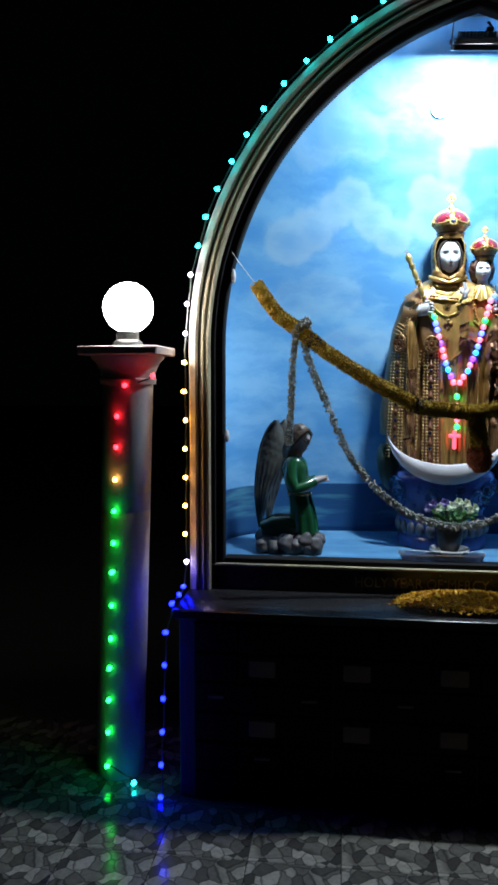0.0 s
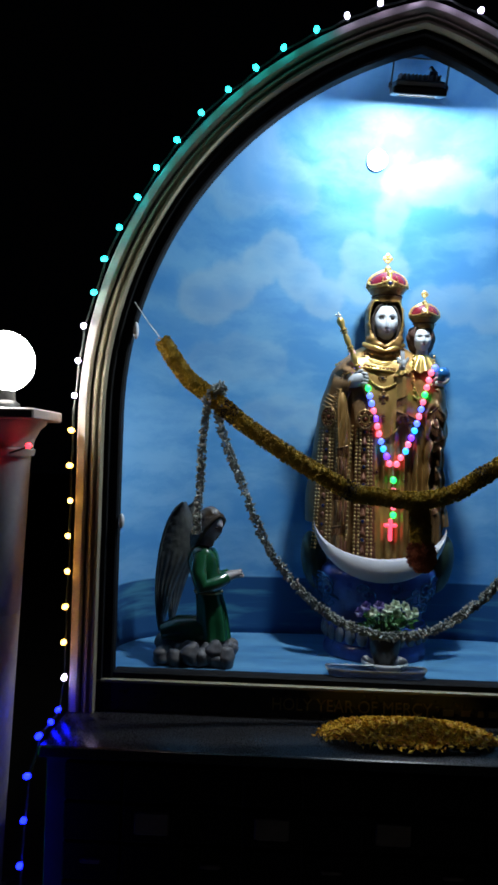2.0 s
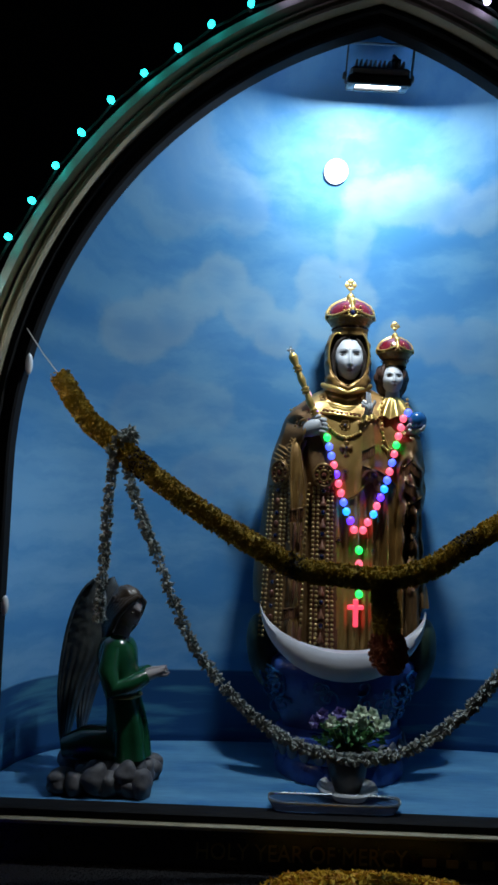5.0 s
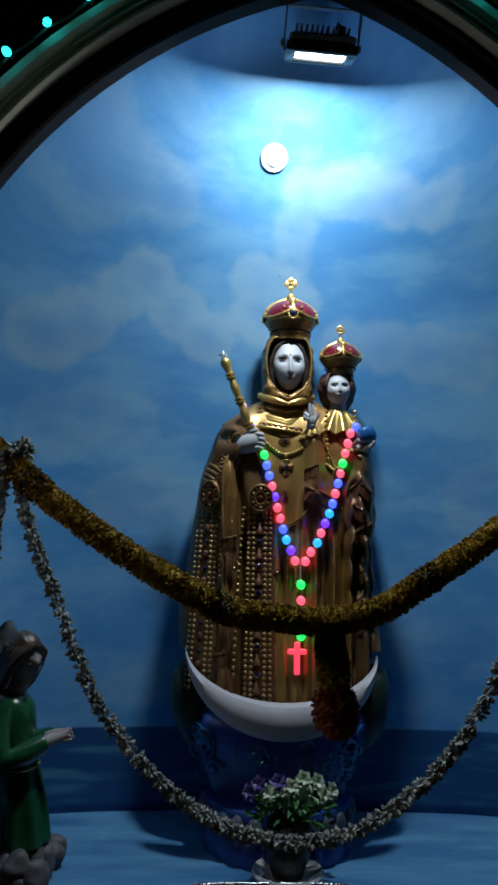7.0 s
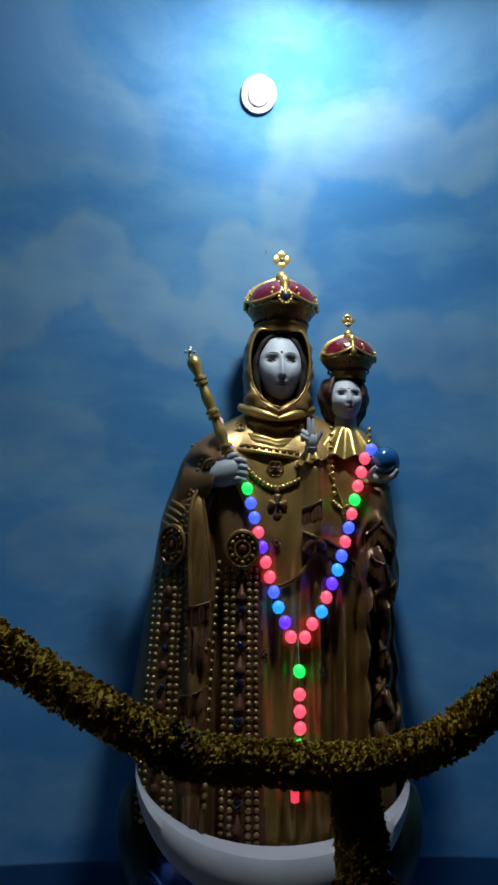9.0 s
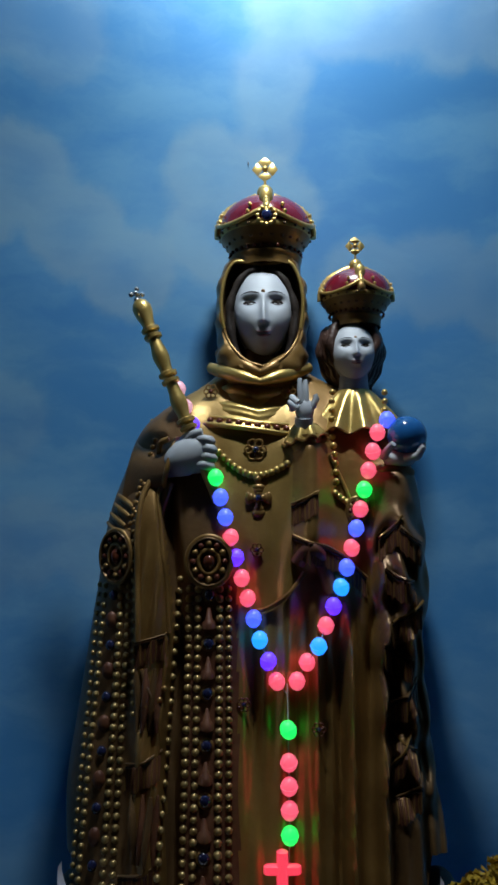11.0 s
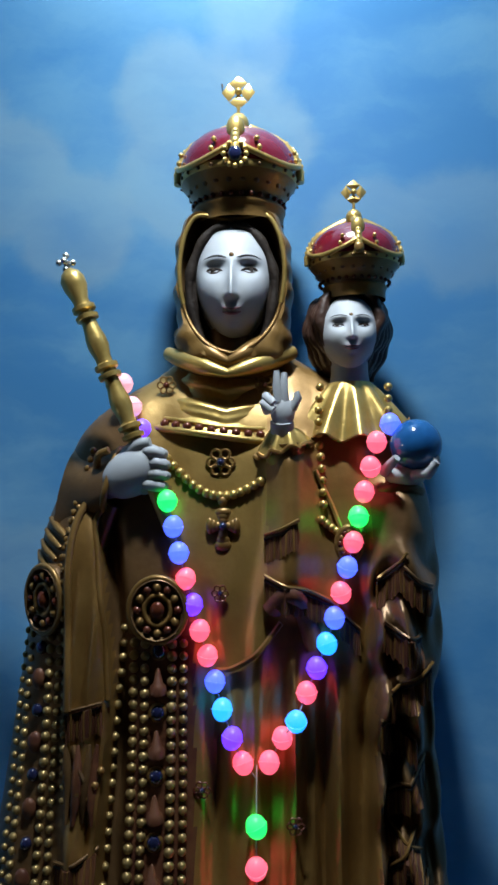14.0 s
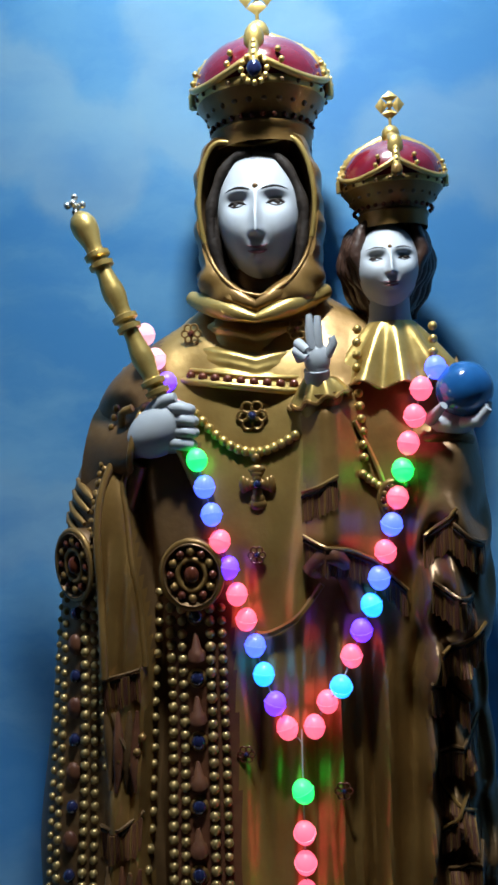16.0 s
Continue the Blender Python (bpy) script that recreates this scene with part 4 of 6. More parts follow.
def sceptre(g):
    top, bot = Vector((-0.217, 0.412, 2.151)), Vector((-0.098, 0.408, 1.850))
    ax = top - bot
    n = ax.length
    prof = [(0, 0.002), (0.0, 0.0080), (0.05, 0.0085), (0.105, 0.0095)]
    for knot in (0.128, 0.205, 0.280):
        prof += [(knot - 0.012, 0.0088), (knot - 0.011, 0.0135), (knot - 0.006, 0.0140), (knot - 0.004, 0.0098), (knot - 0.001, 0.0098), (knot + 0.001, 0.0142), (knot + 0.006, 0.0142), (knot + 0.008, 0.0098), (knot + 0.014, 0.0095), (knot + 0.030, 0.0128), (knot + 0.040, 0.0122), (knot + 0.052, 0.0098)]
    prof = [(h, r) for h, r in prof if h < 0.305] + [(0.312, 0.0145), (0.322, 0.0148), (0.330, 0.011), (0.335, 0.005), (0.336, 0.001)]
    prof.sort(key=lambda p: p[0])
    g.lathe(bot, ax, prof, GOLD, 20)
    c = bot + ax.normalized() * 0.344
    for d in ((1, 0, 0), (-1, 0, 0), (0, 0, 1), (0, 0, -1), (0, 1, 0), (0, -1, 0)):
        g.ball(c + Vector(d) * 0.0085, 0.0042, SILVER, 8, 6)
        g.tube([c, c + Vector(d) * 0.008], 0.0022, SILVER, 6)


def medallion(g, c, rx, rz, turn):
    m = Matrix.Rotation(radians(turn), 3, "Z")
    c = Vector(c)
    ring = lambda k, d: [c + m @ Vector((rx * k * math.cos(a), d, rz * k * math.sin(a))) for a in (2 * math.pi * i / 32 for i in range(33))]
    g.grid([ring(1.0, 0.012), ring(1.0, -0.006), ring(0.90, -0.010), ring(0.80, -0.004), ring(0.5, -0.004), ring(0.42, -0.008), ring(0.34, -0.003), ring(0.02, -0.003)], MANTLE)
    g.tube(ring(0.97, -0.006), 0.0035, ROBE, 8, False)
    g.tube(ring(0.45, -0.006), 0.003, ROBE, 8, False)
    for i in range(12):
        a = 2 * math.pi * i / 12
        g.ball(c + m @ Vector((rx * 0.68 * math.cos(a), -0.006, rz * 0.68 * math.sin(a))), 0.0052, ROBE if i % 2 else RUBY, 8, 6)
    g.ball(c + m @ Vector((0, -0.006, 0)), (rx * 0.26, 0.006, rz * 0.26), RUBY, 10, 7)


def fringe(g, pts, length, lift=0.006, cord=ROBE):
    """Hem of two cords with fine hanging threads."""
    path = [on(x, z, lift) for x, z in pts]
    dense = []
    for a, b in zip(path, path[1:]):
        k = max(2, int((b - a).length / 0.0026))
        dense += [a.lerp(b, i / k) for i in range(k)]
    g.tube(dense[::3] + [path[-1]], 0.0020, cord, 6)
    g.tube([p + Vector((0, 0.001, -0.0055)) for p in dense[::3]], 0.0018, HAIR, 6)
    back = [[], [], []]
    for i, p in enumerate(dense):
        n = length * (0.96 + 0.05 * math.sin(i * 1.7))
        line = []
        for k, t in enumerate((0.10, 0.55, 1.0)):
            q = p + Vector((0.0012 * math.sin(i * 0.9) * t, 0, -n * t))
            y = min(p.y + 0.002, front(q.x, q.z) - 0.0015)
            line.append((q.x, y, q.z))
            back[k].append((q.x, y + 0.001, q.z + 0.001))
        g.tube(line, [0.0011, 0.0016, 0.0010], ROBE if i % 3 == 0 else FRINGE, 5)
    g.grid(back, FRINGE)
    g.grid([back[2], [(x, y + 0.012, z + 0.004) for x, y, z in back[2]]], FRINGE)


def child(g):
    cx = 0.119
    # wavy hair close round the face
    for side in (-1, 1):
        for k in range(5):
            path, rad = [], []
            for i in range(17):
                t = i / 16
                bow = 0.0145 * math.sin(math.pi * min(1.0, t * 1.05) ** 0.8)
                path.append((cx + side * (0.022 + 0.0035 * k + bow - 0.006 * t * t) + 0.0016 * math.sin(t * 19 + k * 1.7) * side, 0.474 + 0.010 * k - 0.004 * math.sin(t * 3), 2.142 - (0.084 + 0.006 * k) * t))
                rad.append(0.0085 * (0.65 + 0.45 * math.sin(math.pi * t)) * (1 - 0.35 * t * t))
            g.tube(path, rad, HAIRB, 10)
    g.ball((cx, 0.507, 2.092), (0.046, 0.036, 0.064), HAIRB, 28, 20)
    face(g, Vector((0.118, 0.474, 2.092)), 0.0345, 0.036, 0.0475, 0.10, 0.31, -0.26, -0.50)
    g.tube([(cx, 0.486, 2.065), (cx, 0.484, 2.04), (cx, 0.484, 2.015)], [0.023, 0.0235, 0.028], SKIN, 24)
    crown(g, (0.127, 0.492, 2.148), 0.0575, 0.086, 0.68, False)
    # pleated collar
    rows = []
    for i in range(13):
        t = i / 12
        row = []
        for j in range(73):
            u = -1 + 2 * j / 72
            a = u * 1.45
            r = 0.026 + 0.050 * t
            pleat = 0.0065 * math.sin(u * 9.5 * math.pi / 2 + 0.6) * t
            x = cx + (r + pleat * 0.3) * math.sin(a) * 0.98
            y = 0.478 - (0.020 + 0.036 * t + pleat) * math.cos(a)
            z = 2.030 - 0.072 * t ** 1.1 + 0.016 * t * abs(u) ** 2 + 0.004 * t * math.sin(u * 9.5 * math.pi / 2 + 0.6)
            row.append((x, y, z))
        rows.append(row)
    g.grid(rows, GOLD)
    g.tube(rows[-1], 0.0018, ROBE, 6)
    g.grid([rows[-1], [(x, y + 0.02, z + 0.012) for x, y, z in rows[-1]]], ROBE)
    # chains of gold pearls
    for i in range(11):
        z = 2.02 - 0.014 * i
        g.ball((cx - 0.040 - 0.002 * math.sin(i * 0.5), (0.437 if z > 1.95 else front(0.08, z) - 0.004), z), 0.0052, GOLD, 8, 6)
        if i < 5:
            g.ball((cx + 0.042, 0.440, z), 0.0052, GOLD, 8, 6)
    for i in range(9):
        t = i / 8
        p = on(0.079 + 0.045 * t, 1.862 - 0.018 * math.sin(math.pi * t * 0.7), 0.003)
        g.ball(p, 0.0052, GOLD, 8, 6)
    g.tube([on(0.072 + 0.038 * math.sin(t * 1.2), 1.92 - 0.095 * t, 0.004) for t in (i / 12 for i in range(13))], 0.0028, GOLD, 6)
    medallion(g, on(0.109, 1.835, 0.006), 0.014, 0.020, 0)
    # blessing hand with ruffled cuff
    hx, hy = 0.031, 0.418
    g.ball((hx + 0.003, hy, 1.989), (0.0145, 0.0105, 0.019), SKIN, 20, 14)
    g.tube([(hx - 0.002, hy - 0.004, 2.0), (hx - 0.004, hy - 0.006, 2.02), (hx - 0.004, hy - 0.004, 2.037)], [0.0052, 0.0050, 0.0034], SKIN, 10)
    g.tube([(hx + 0.0055, hy - 0.003, 2.0), (hx + 0.0045, hy - 0.005, 2.022), (hx + 0.005, hy - 0.003, 2.035)], [0.0052, 0.0050, 0.0034], SKIN, 10)
    g.tube([(hx + 0.014, hy - 0.002, 1.992), (hx + 0.021, hy - 0.006, 2.006), (hx + 0.019, hy - 0.006, 2.012)], [0.0055, 0.005, 0.0038], SKIN, 10)
    for k in range(2):
        g.tube([(hx - 0.011 - 0.004 * k, hy - 0.002, 1.997 - 0.007 * k), (hx - 0.016 - 0.003 * k, hy - 0.012, 2.006 - 0.008 * k), (hx - 0.008, hy - 0.015, 1.998 - 0.008 * k)], [0.006, 0.0058, 0.005], SKIN, 10)
    g.tube([(hx + 0.002, hy + 0.002, 1.978), (hx + 0.002, hy + 0.01, 1.955)], [0.014, 0.014], SKIN, 16)
    rows = []
    for i in range(7):
        t = i / 6
        row = []
        for j in range(49):
            a = 2 * math.pi * j / 48
            r = 0.0145 + 0.0145 * t + 0.0028 * t * math.sin(9 * a)
            row.append((hx + 0.004 + r * math.cos(a) * 1.1, hy + 0.010 + r * math.sin(a) * 0.8, 1.970 - 0.026 * t ** 1.3 + 0.007 * t * math.cos(a) + 0.003 * t * math.sin(9 * a + 1)))
        rows.append(row)
    g.grid(rows, GOLD)
    g.tube(rows[-1], 0.0026, ROBE, 6, False)
    g.tube([(hx + 0.005, hy + 0.012, 1.956), (hx + 0.007, hy + 0.020, 1.92), (hx + 0.009, hy + 0.028, 1.875), (hx + 0.009, hy + 0.036, 1.82)], [0.024, 0.026, 0.030, 0.024], ROBE, 24)
    # hand with the orb
    g.ball((0.189, 0.418, 1.949), 0.0305, ORB, 32, 22)
    g.ball((0.178, 0.425, 1.914), (0.025, 0.02, 0.014), SKIN, 20, 12)
    for k in range(4):
        a = 0.35 + 0.33 * k
        g.tube([(0.178 + 0.02 * math.sin(a), 0.410 - 0.004 * k, 1.914), (0.196 + 0.010 * math.sin(a), 0.395 + 0.004 * k, 1.916 + 0.002 * k), (0.206 + 0.006 * math.sin(a), 0.390 + 0.008 * k, 1.929 + 0.003 * k)], [0.0065, 0.006, 0.0045], SKIN, 10)
    g.tube([(0.152, 0.418, 1.918), (0.156, 0.400, 1.925), (0.163, 0.390, 1.934)], [0.007, 0.006, 0.0045], SKIN, 10)
    g.tube([(0.172, 0.435, 1.907), (0.166, 0.45, 1.88)], [0.019, 0.021], SKIN, 16)
    ring = [(0.170 + 0.028 * math.cos(a), 0.44 + 0.022 * math.sin(a), 1.893 - 0.006 * math.sin(a)) for a in (2 * math.pi * i / 24 for i in range(25))]
    g.tube(ring, 0.006, MANTLE, 8, False)
    # fringed hems
    fringe(g, [(0.012, 1.846), (0.030, 1.853), (0.052, 1.864)], 0.034, 0.008)
    fringe(g, [(0.012, 1.800), (0.035, 1.790), (0.060, 1.785), (0.088, 1.771), (0.122, 1.737)], 0.034, 0.007)
    fringe(g, [(0.150, 1.477), (0.165, 1.497), (0.179, 1.520)], 0.032, 0.006)
    # gathered fold below the sleeve
    g.tube([on(0.020 + 0.05 * t, 1.76 + 0.03 * math.sin(3 * t) - 0.05 * t * t, 0.0) for t in (i / 10 for i in range(11))], [0.012] * 11, FRINGE, 10)
    # cascading edge of the cloak
    for k, (x0, x1, z, tilt) in enumerate(((0.140, 0.172, 1.812, 0.016), (0.168, 0.204, 1.800, -0.012), (0.145, 0.190, 1.742, -0.010), (0.152, 0.200, 1.690, 0.014), (0.140, 0.180, 1.635, -0.012), (0.150, 0.196, 1.575, 0.014), (0.150, 0.186, 1.510, -0.014), (0.155, 0.195, 1.450, 0.016))):
        fringe(g, [(x0 + (x1 - x0) * q, z + tilt * (2 * q - 1) - 0.004 * math.sin(math.pi * q)) for q in (0, 0.25, 0.5, 0.75, 1)], 0.036, 0.007, ROBE if k % 3 == 0 else MANTLE)
    # looped cord across the skirt
    g.tube([on(-0.045 + 0.075 * t, 1.690 + 0.055 * t * t, 0.006) for t in (i / 12 for i in range(13))], 0.0035, ROBE, 6)


def moon_and_stand(g):
    # crescent
    rows = []
    for i in range(81):
        t = i / 80
        a = math.pi * (1.0 + t)
        x = -0.051 + 0.250 * math.cos(a)
        lift = 0.021 * (0.5 - t)
        zo = 1.362 + lift - 0.210 * abs(math.sin(a))
        zi = 1.364 + lift - 0.130 * abs(math.sin(a)) ** 1.1
        y = 0.316 - 0.062 * math.sin(math.pi * t)
        w = 0.006 + 0.020 * math.sin(math.pi * t)
        rows.append([(x, y, zo), (x, y - w * 0.5, zo + (zi - zo) * 0.25), (x, y - w * 0.55, zo + (zi - zo) * 0.75), (x, y, zi), (x, y + 2.6 * w, zi - 0.002), (x, y + 2.6 * w, zo + 0.002)])
    g.grid(rows, MOON, wrap=True)
    # blue scrollwork mass
    prof = [(0.98, 0.180), (1.02, 0.188), (1.06, 0.205), (1.11, 0.225), (1.16, 0.235), (1.19, 0.225), (1.21, 0.19), (1.22, 0.1)]
    rows = []
    for i, (z, r) in enumerate(prof):
        rows.append([(-0.046 + r * math.cos(b) * (1 + 0.04 * math.sin(6 * b + z * 30)), 0.425 + 0.62 * r * math.sin(b) * (1 + 0.04 * math.sin(7 * b + 2)), z) for b in (2 * math.pi * j / 72 for j in range(72))])
    g.grid(rows, CLOUD, wrap=True)
    for side, x in ((-1, -0.29), (1, 0.205)):
        g.ball((x, 0.44, 1.205), (0.05, 0.06, 0.115), LEAFY, 24, 18, Matrix.Rotation(radians(10 * side), 3, "Y"))
    for i in range(34):
        b = math.pi * (1.05 + 0.9 * random.random())
        z = random.uniform(1.02, 1.15)
        r = curve1(prof)(z)
        p = Vector((-0.046 + r * math.cos(b), 0.425 + 0.62 * r * math.sin(b) - 0.002, z))
        s, turn = random.uniform(0.016, 0.03), random.uniform(0, 6.28)
        path = []
        for q in range(18):
            a = turn + 0.42 * q
            rr = s * (1 - q / 20)
            px = p.x + rr * math.cos(a)
            pz = p.z + rr * math.sin(a)
            cb = max(-0.98, min(0.98, (px + 0.046) / max(0.05, curve1(prof)(pz))))
            path.append((px, 0.425 - 0.62 * curve1(prof)(pz) * math.sqrt(1 - cb * cb) - 0.003, pz))
        g.tube(path, 0.0042, ORB, 6)
    # foot with a ring of blocks
    g.lathe((-0.050, 0.40, 0.866), (0, 0, 1), [(0, 0.0), (0, 0.195), (0.02, 0.198), (0.05, 0.190), (0.055, 0.185), (0.115, 0.195), (0.125, 0.19), (0.125, 0)], CLOUD, 60)
    for i in range(26):
        a = 2 * math.pi * i / 26
        m = Matrix.Rotation(a, 3, "Z")
        c = Vector((-0.050, 0.40, 0.954)) + m @ Vector((0.195, 0, 0))
        g.ball(c, (0.012, 0.021, 0.030), STONES, 10, 8, m)


def statue():
    g = Geo()
    moon_and_stand(g)
    statue_body(g)
    hood(g)
    face(g, Vector((-0.0275, 0.483, 2.163)), 0.0485, 0.046, 0.078, 0.05, 0.23, -0.41, -0.62)
    g.tube([(-0.034, 0.50, 2.10), (-0.034, 0.50, 2.05)], [0.03, 0.034], MANTLE, 20)
    crown(g, (-0.022, 0.512, 2.254), 0.0775, 0.112)
    capelet(g)
    hand_fist(g)
    sceptre(g)
    child(g)
    # breast jewels
    flower(g, on(-0.041, 1.930, 0.003), 0.0175, ROBE, GEM)
    flower(g, on(-0.040, 1.778, 0.003), 0.010, RUBY, GEM)
    flower(g, on(-0.060, 1.560, 0.003), 0.010, RUBY, GEM)
    flower(g, on(0.045, 1.53, 0.003), 0.010, RUBY, GEM)
    for i in range(15):
        t = i / 14
        p = on(-0.106 + 0.113 * t, 1.935 - 0.028 * t - 0.030 * math.sin(math.pi * t), 0.003)
        g.ball(p, 0.0058, GOLD, 8, 6)
    g.ball(on(-0.038, 1.884, 0.003), 0.006, ROBE, 8, 6)
    cross_pattee(g, on(-0.037, 1.855, 0.005), 0.045, 0.036, ROBE)
    # pearl bands down the mantle, dark jewels between
    for x0, x1, r in ((-0.1390, -0.146, 0.0060), (-0.1255, -0.131, 0.0056), (-0.0945, -0.096, 0.0060), (-0.0815, -0.080, 0.0052)):
        strand(g, x0, 1.722, x1, 1.205, 0.0138, r, PEARL, 0.002)
    for i in range(15):
        z = 1.714 - 0.0345 * i
        x = -0.1095 - 0.007 * (1.72 - z) / 0.5
        if i % 2 == 0:
            g.ball(on(x, z, 0.003), (0.0082, 0.006, 0.0088), GEM, 10, 7)
            g.ball(on(x, z, 0.001), (0.011, 0.004, 0.0115), ROBE, 10, 6)
        else:
            g.lathe(on(x, z - 0.014, 0.001), (0, -0.1, 1), [(0, 0.001), (0.001, 0.010), (0.010, 0.009), (0.012, 0.006), (0.030, 0.002), (0.031, 0.0005)], FRINGE, 10)
    for x0, x1, r in ((-0.229, -0.240, 0.0052), (-0.2415, -0.254, 0.0056), (-0.268, -0.292, 0.0052), (-0.280, -0.303, 0.0044)):
        strand(g, x0, 1.725, x1, 1.26, 0.0138, r, PEARL, 0.001)
    for i in range(13):
        z = 1.712 - 0.036 * i
        x = -0.254 - 0.018 * (1.70 - z) / 0.44
        g.ball(on(x, z, 0.002), (0.007, 0.006, 0.008) if i % 2 == 0 else (0.009, 0.006, 0.013), GEM if i % 2 == 0 else FRINGE, 8, 6)
    for i in range(26):
        z = 1.905 - 0.0142 * i
        g.ball(on(sleeve_l(z) - 0.002, z, 0.004), 0.0042, ROBE if i < 12 else PEARL, 8, 6)
    strand(g, -0.154, 1.735, -0.176, 1.30, 0.0172, 0.0054, PEARL, 0.003, -0.003)
    strand(g, -0.212, 1.57, -0.185, 1.555, 0.011, 0.0046, ROBE, 0.002)
    strand(g, -0.185, 1.555, -0.172, 1.585, 0.011, 0.0046, ROBE, 0.002)
    fringe(g, [(-0.216, 1.647), (-0.195, 1.653), (-0.172, 1.659)], 0.036, 0.004, MANTLE)
    fringe(g, [(-0.226, 1.482), (-0.20, 1.489), (-0.174, 1.502)], 0.036, 0.004, MANTLE)
    fringe(g, [(-0.230, 1.345), (-0.20, 1.352), (-0.170, 1.365)], 0.034, 0.004, MANTLE)
    g.tube([on(-0.205 + 0.02 * t, 1.61 - 0.05 * t, 0.002) for t in (0, .5, 1)], 0.003, MANTLE, 6)
    medallion(g, on(-0.247, 1.769, 0.004), 0.031, 0.041, -32)
    medallion(g, on(-0.110, 1.762, 0.006), 0.034, 0.038, 0)
    # turned edges of the falling sleeve
    edge = [(-0.172, 0.412, 1.945), (-0.186, 0.416, 1.938)] + [tuple(on(sleeve_l(z) + 0.004, z, 0.003)) for z in (1.915, 1.89, 1.86, 1.83, 1.79, 1.74, 1.69, 1.65)]
    g.tube(smooth_path(edge, 40), [0.0045] * 41, ROBE, 8)
    edge = [(-0.176, 0.418, 1.882)] + [tuple(on(sleeve_r(z) - 0.002, z, 0.003)) for z in (1.86, 1.82, 1.77, 1.72, 1.66)]
    g.tube(smooth_path(edge, 30), [0.0038] * 31, ROBE, 8)
    # dark folds hanging below each fringed hem
    for z0 in (1.612, 1.448, 1.312):
        for k in range(4):
            x0 = -0.214 + 0.012 * k
            g.tube([on(x0 + 0.004 * math.sin(2.2 * t + k), z0 - 0.085 * t, 0.001) for t in (0, 0.25, 0.5, 0.75, 1)], [0.002, 0.0055, 0.006, 0.005, 0.002], FRINGE if k % 2 else MANTLE, 8)
    # gathered cloth on the shoulder
    for k in range(4):
        g.tube([on(-0.255 - 0.006 * k + 0.028 * t, 1.862 - 0.014 * k - 0.020 * t, 0.002) for t in (0, 0.33, 0.66, 1)], [0.003, 0.005, 0.005, 0.003], ROBE, 8)
    ob = part("statue", g, STATUE_MATS, None, smooth=50)
    tagged(ob, "crowned statue of mother and child in gilded robes on crescent", "statue")


statue()


# ---- lit rosary on the statue ----
BEAD = {
    "p": glow("bead_pink", (1.0, 0.11, 0.19), 1.7),
    "w": glow("bead_pale", (1.0, 0.50, 0.62), 1.0),
    "v": glow("bead_violet", (0.09, 0.02, 1.0), 3.2),
    "b": glow("bead_blue", (0.05, 0.10, 1.0), 2.8),
    "c": glow("bead_cyan", (0.012, 0.26, 1.0), 2.9),
    "g": glow("bead_green", (0.01, 1.0, 0.12), 2.3),
    "d": material("bead_unlit", (0.34, 0.26, 0.30), (0.40, 0.32, 0.36), 30, 0.3),
}

THREAD = material("pale_thread", (0.4, 0.4, 0.38), rough=0.7)


def bead_mesh(c):
    g = Geo()
    r = 0.0112
    half = [(r * 1.16 * math.sin(t), r * 1.02 * math.cos(t)) for t in (math.pi / 2 * i / 9 for i in range(1, 10))]
    prof = [(-h, max(0.0004, q)) for h, q in reversed(half)] + [(-r * 0.06, r * 1.02), (-r * 0.045, r * 1.09), (r * 0.045, r * 1.09), (r * 0.06, r * 1.02)] + [(h, max(0.0004, q)) for h, q in half]
    g.lathe((0, 0, 0), (0, 0, 1), prof, 0, 22)
    return g.mesh("bead", [BEAD[c]], 50)


BEADS = {k: bead_mesh(k) for k in BEAD}


def spaced(keys, n):
    """n points evenly along a polyline."""
    pts = [Vector(k) for k in keys]
    seg = [(b - a).length for a, b in zip(pts, pts[1:])]
    full, res = sum(seg), []
    for i in range(n):
        s = full * i / max(1, n - 1)
        for k, ln in enumerate(seg):
            if s <= ln + 1e-9 or k == len(seg) - 1:
                res.append(pts[k].lerp(pts[k + 1], min(1.0, s / ln)))
                break
            s -= ln
    return res


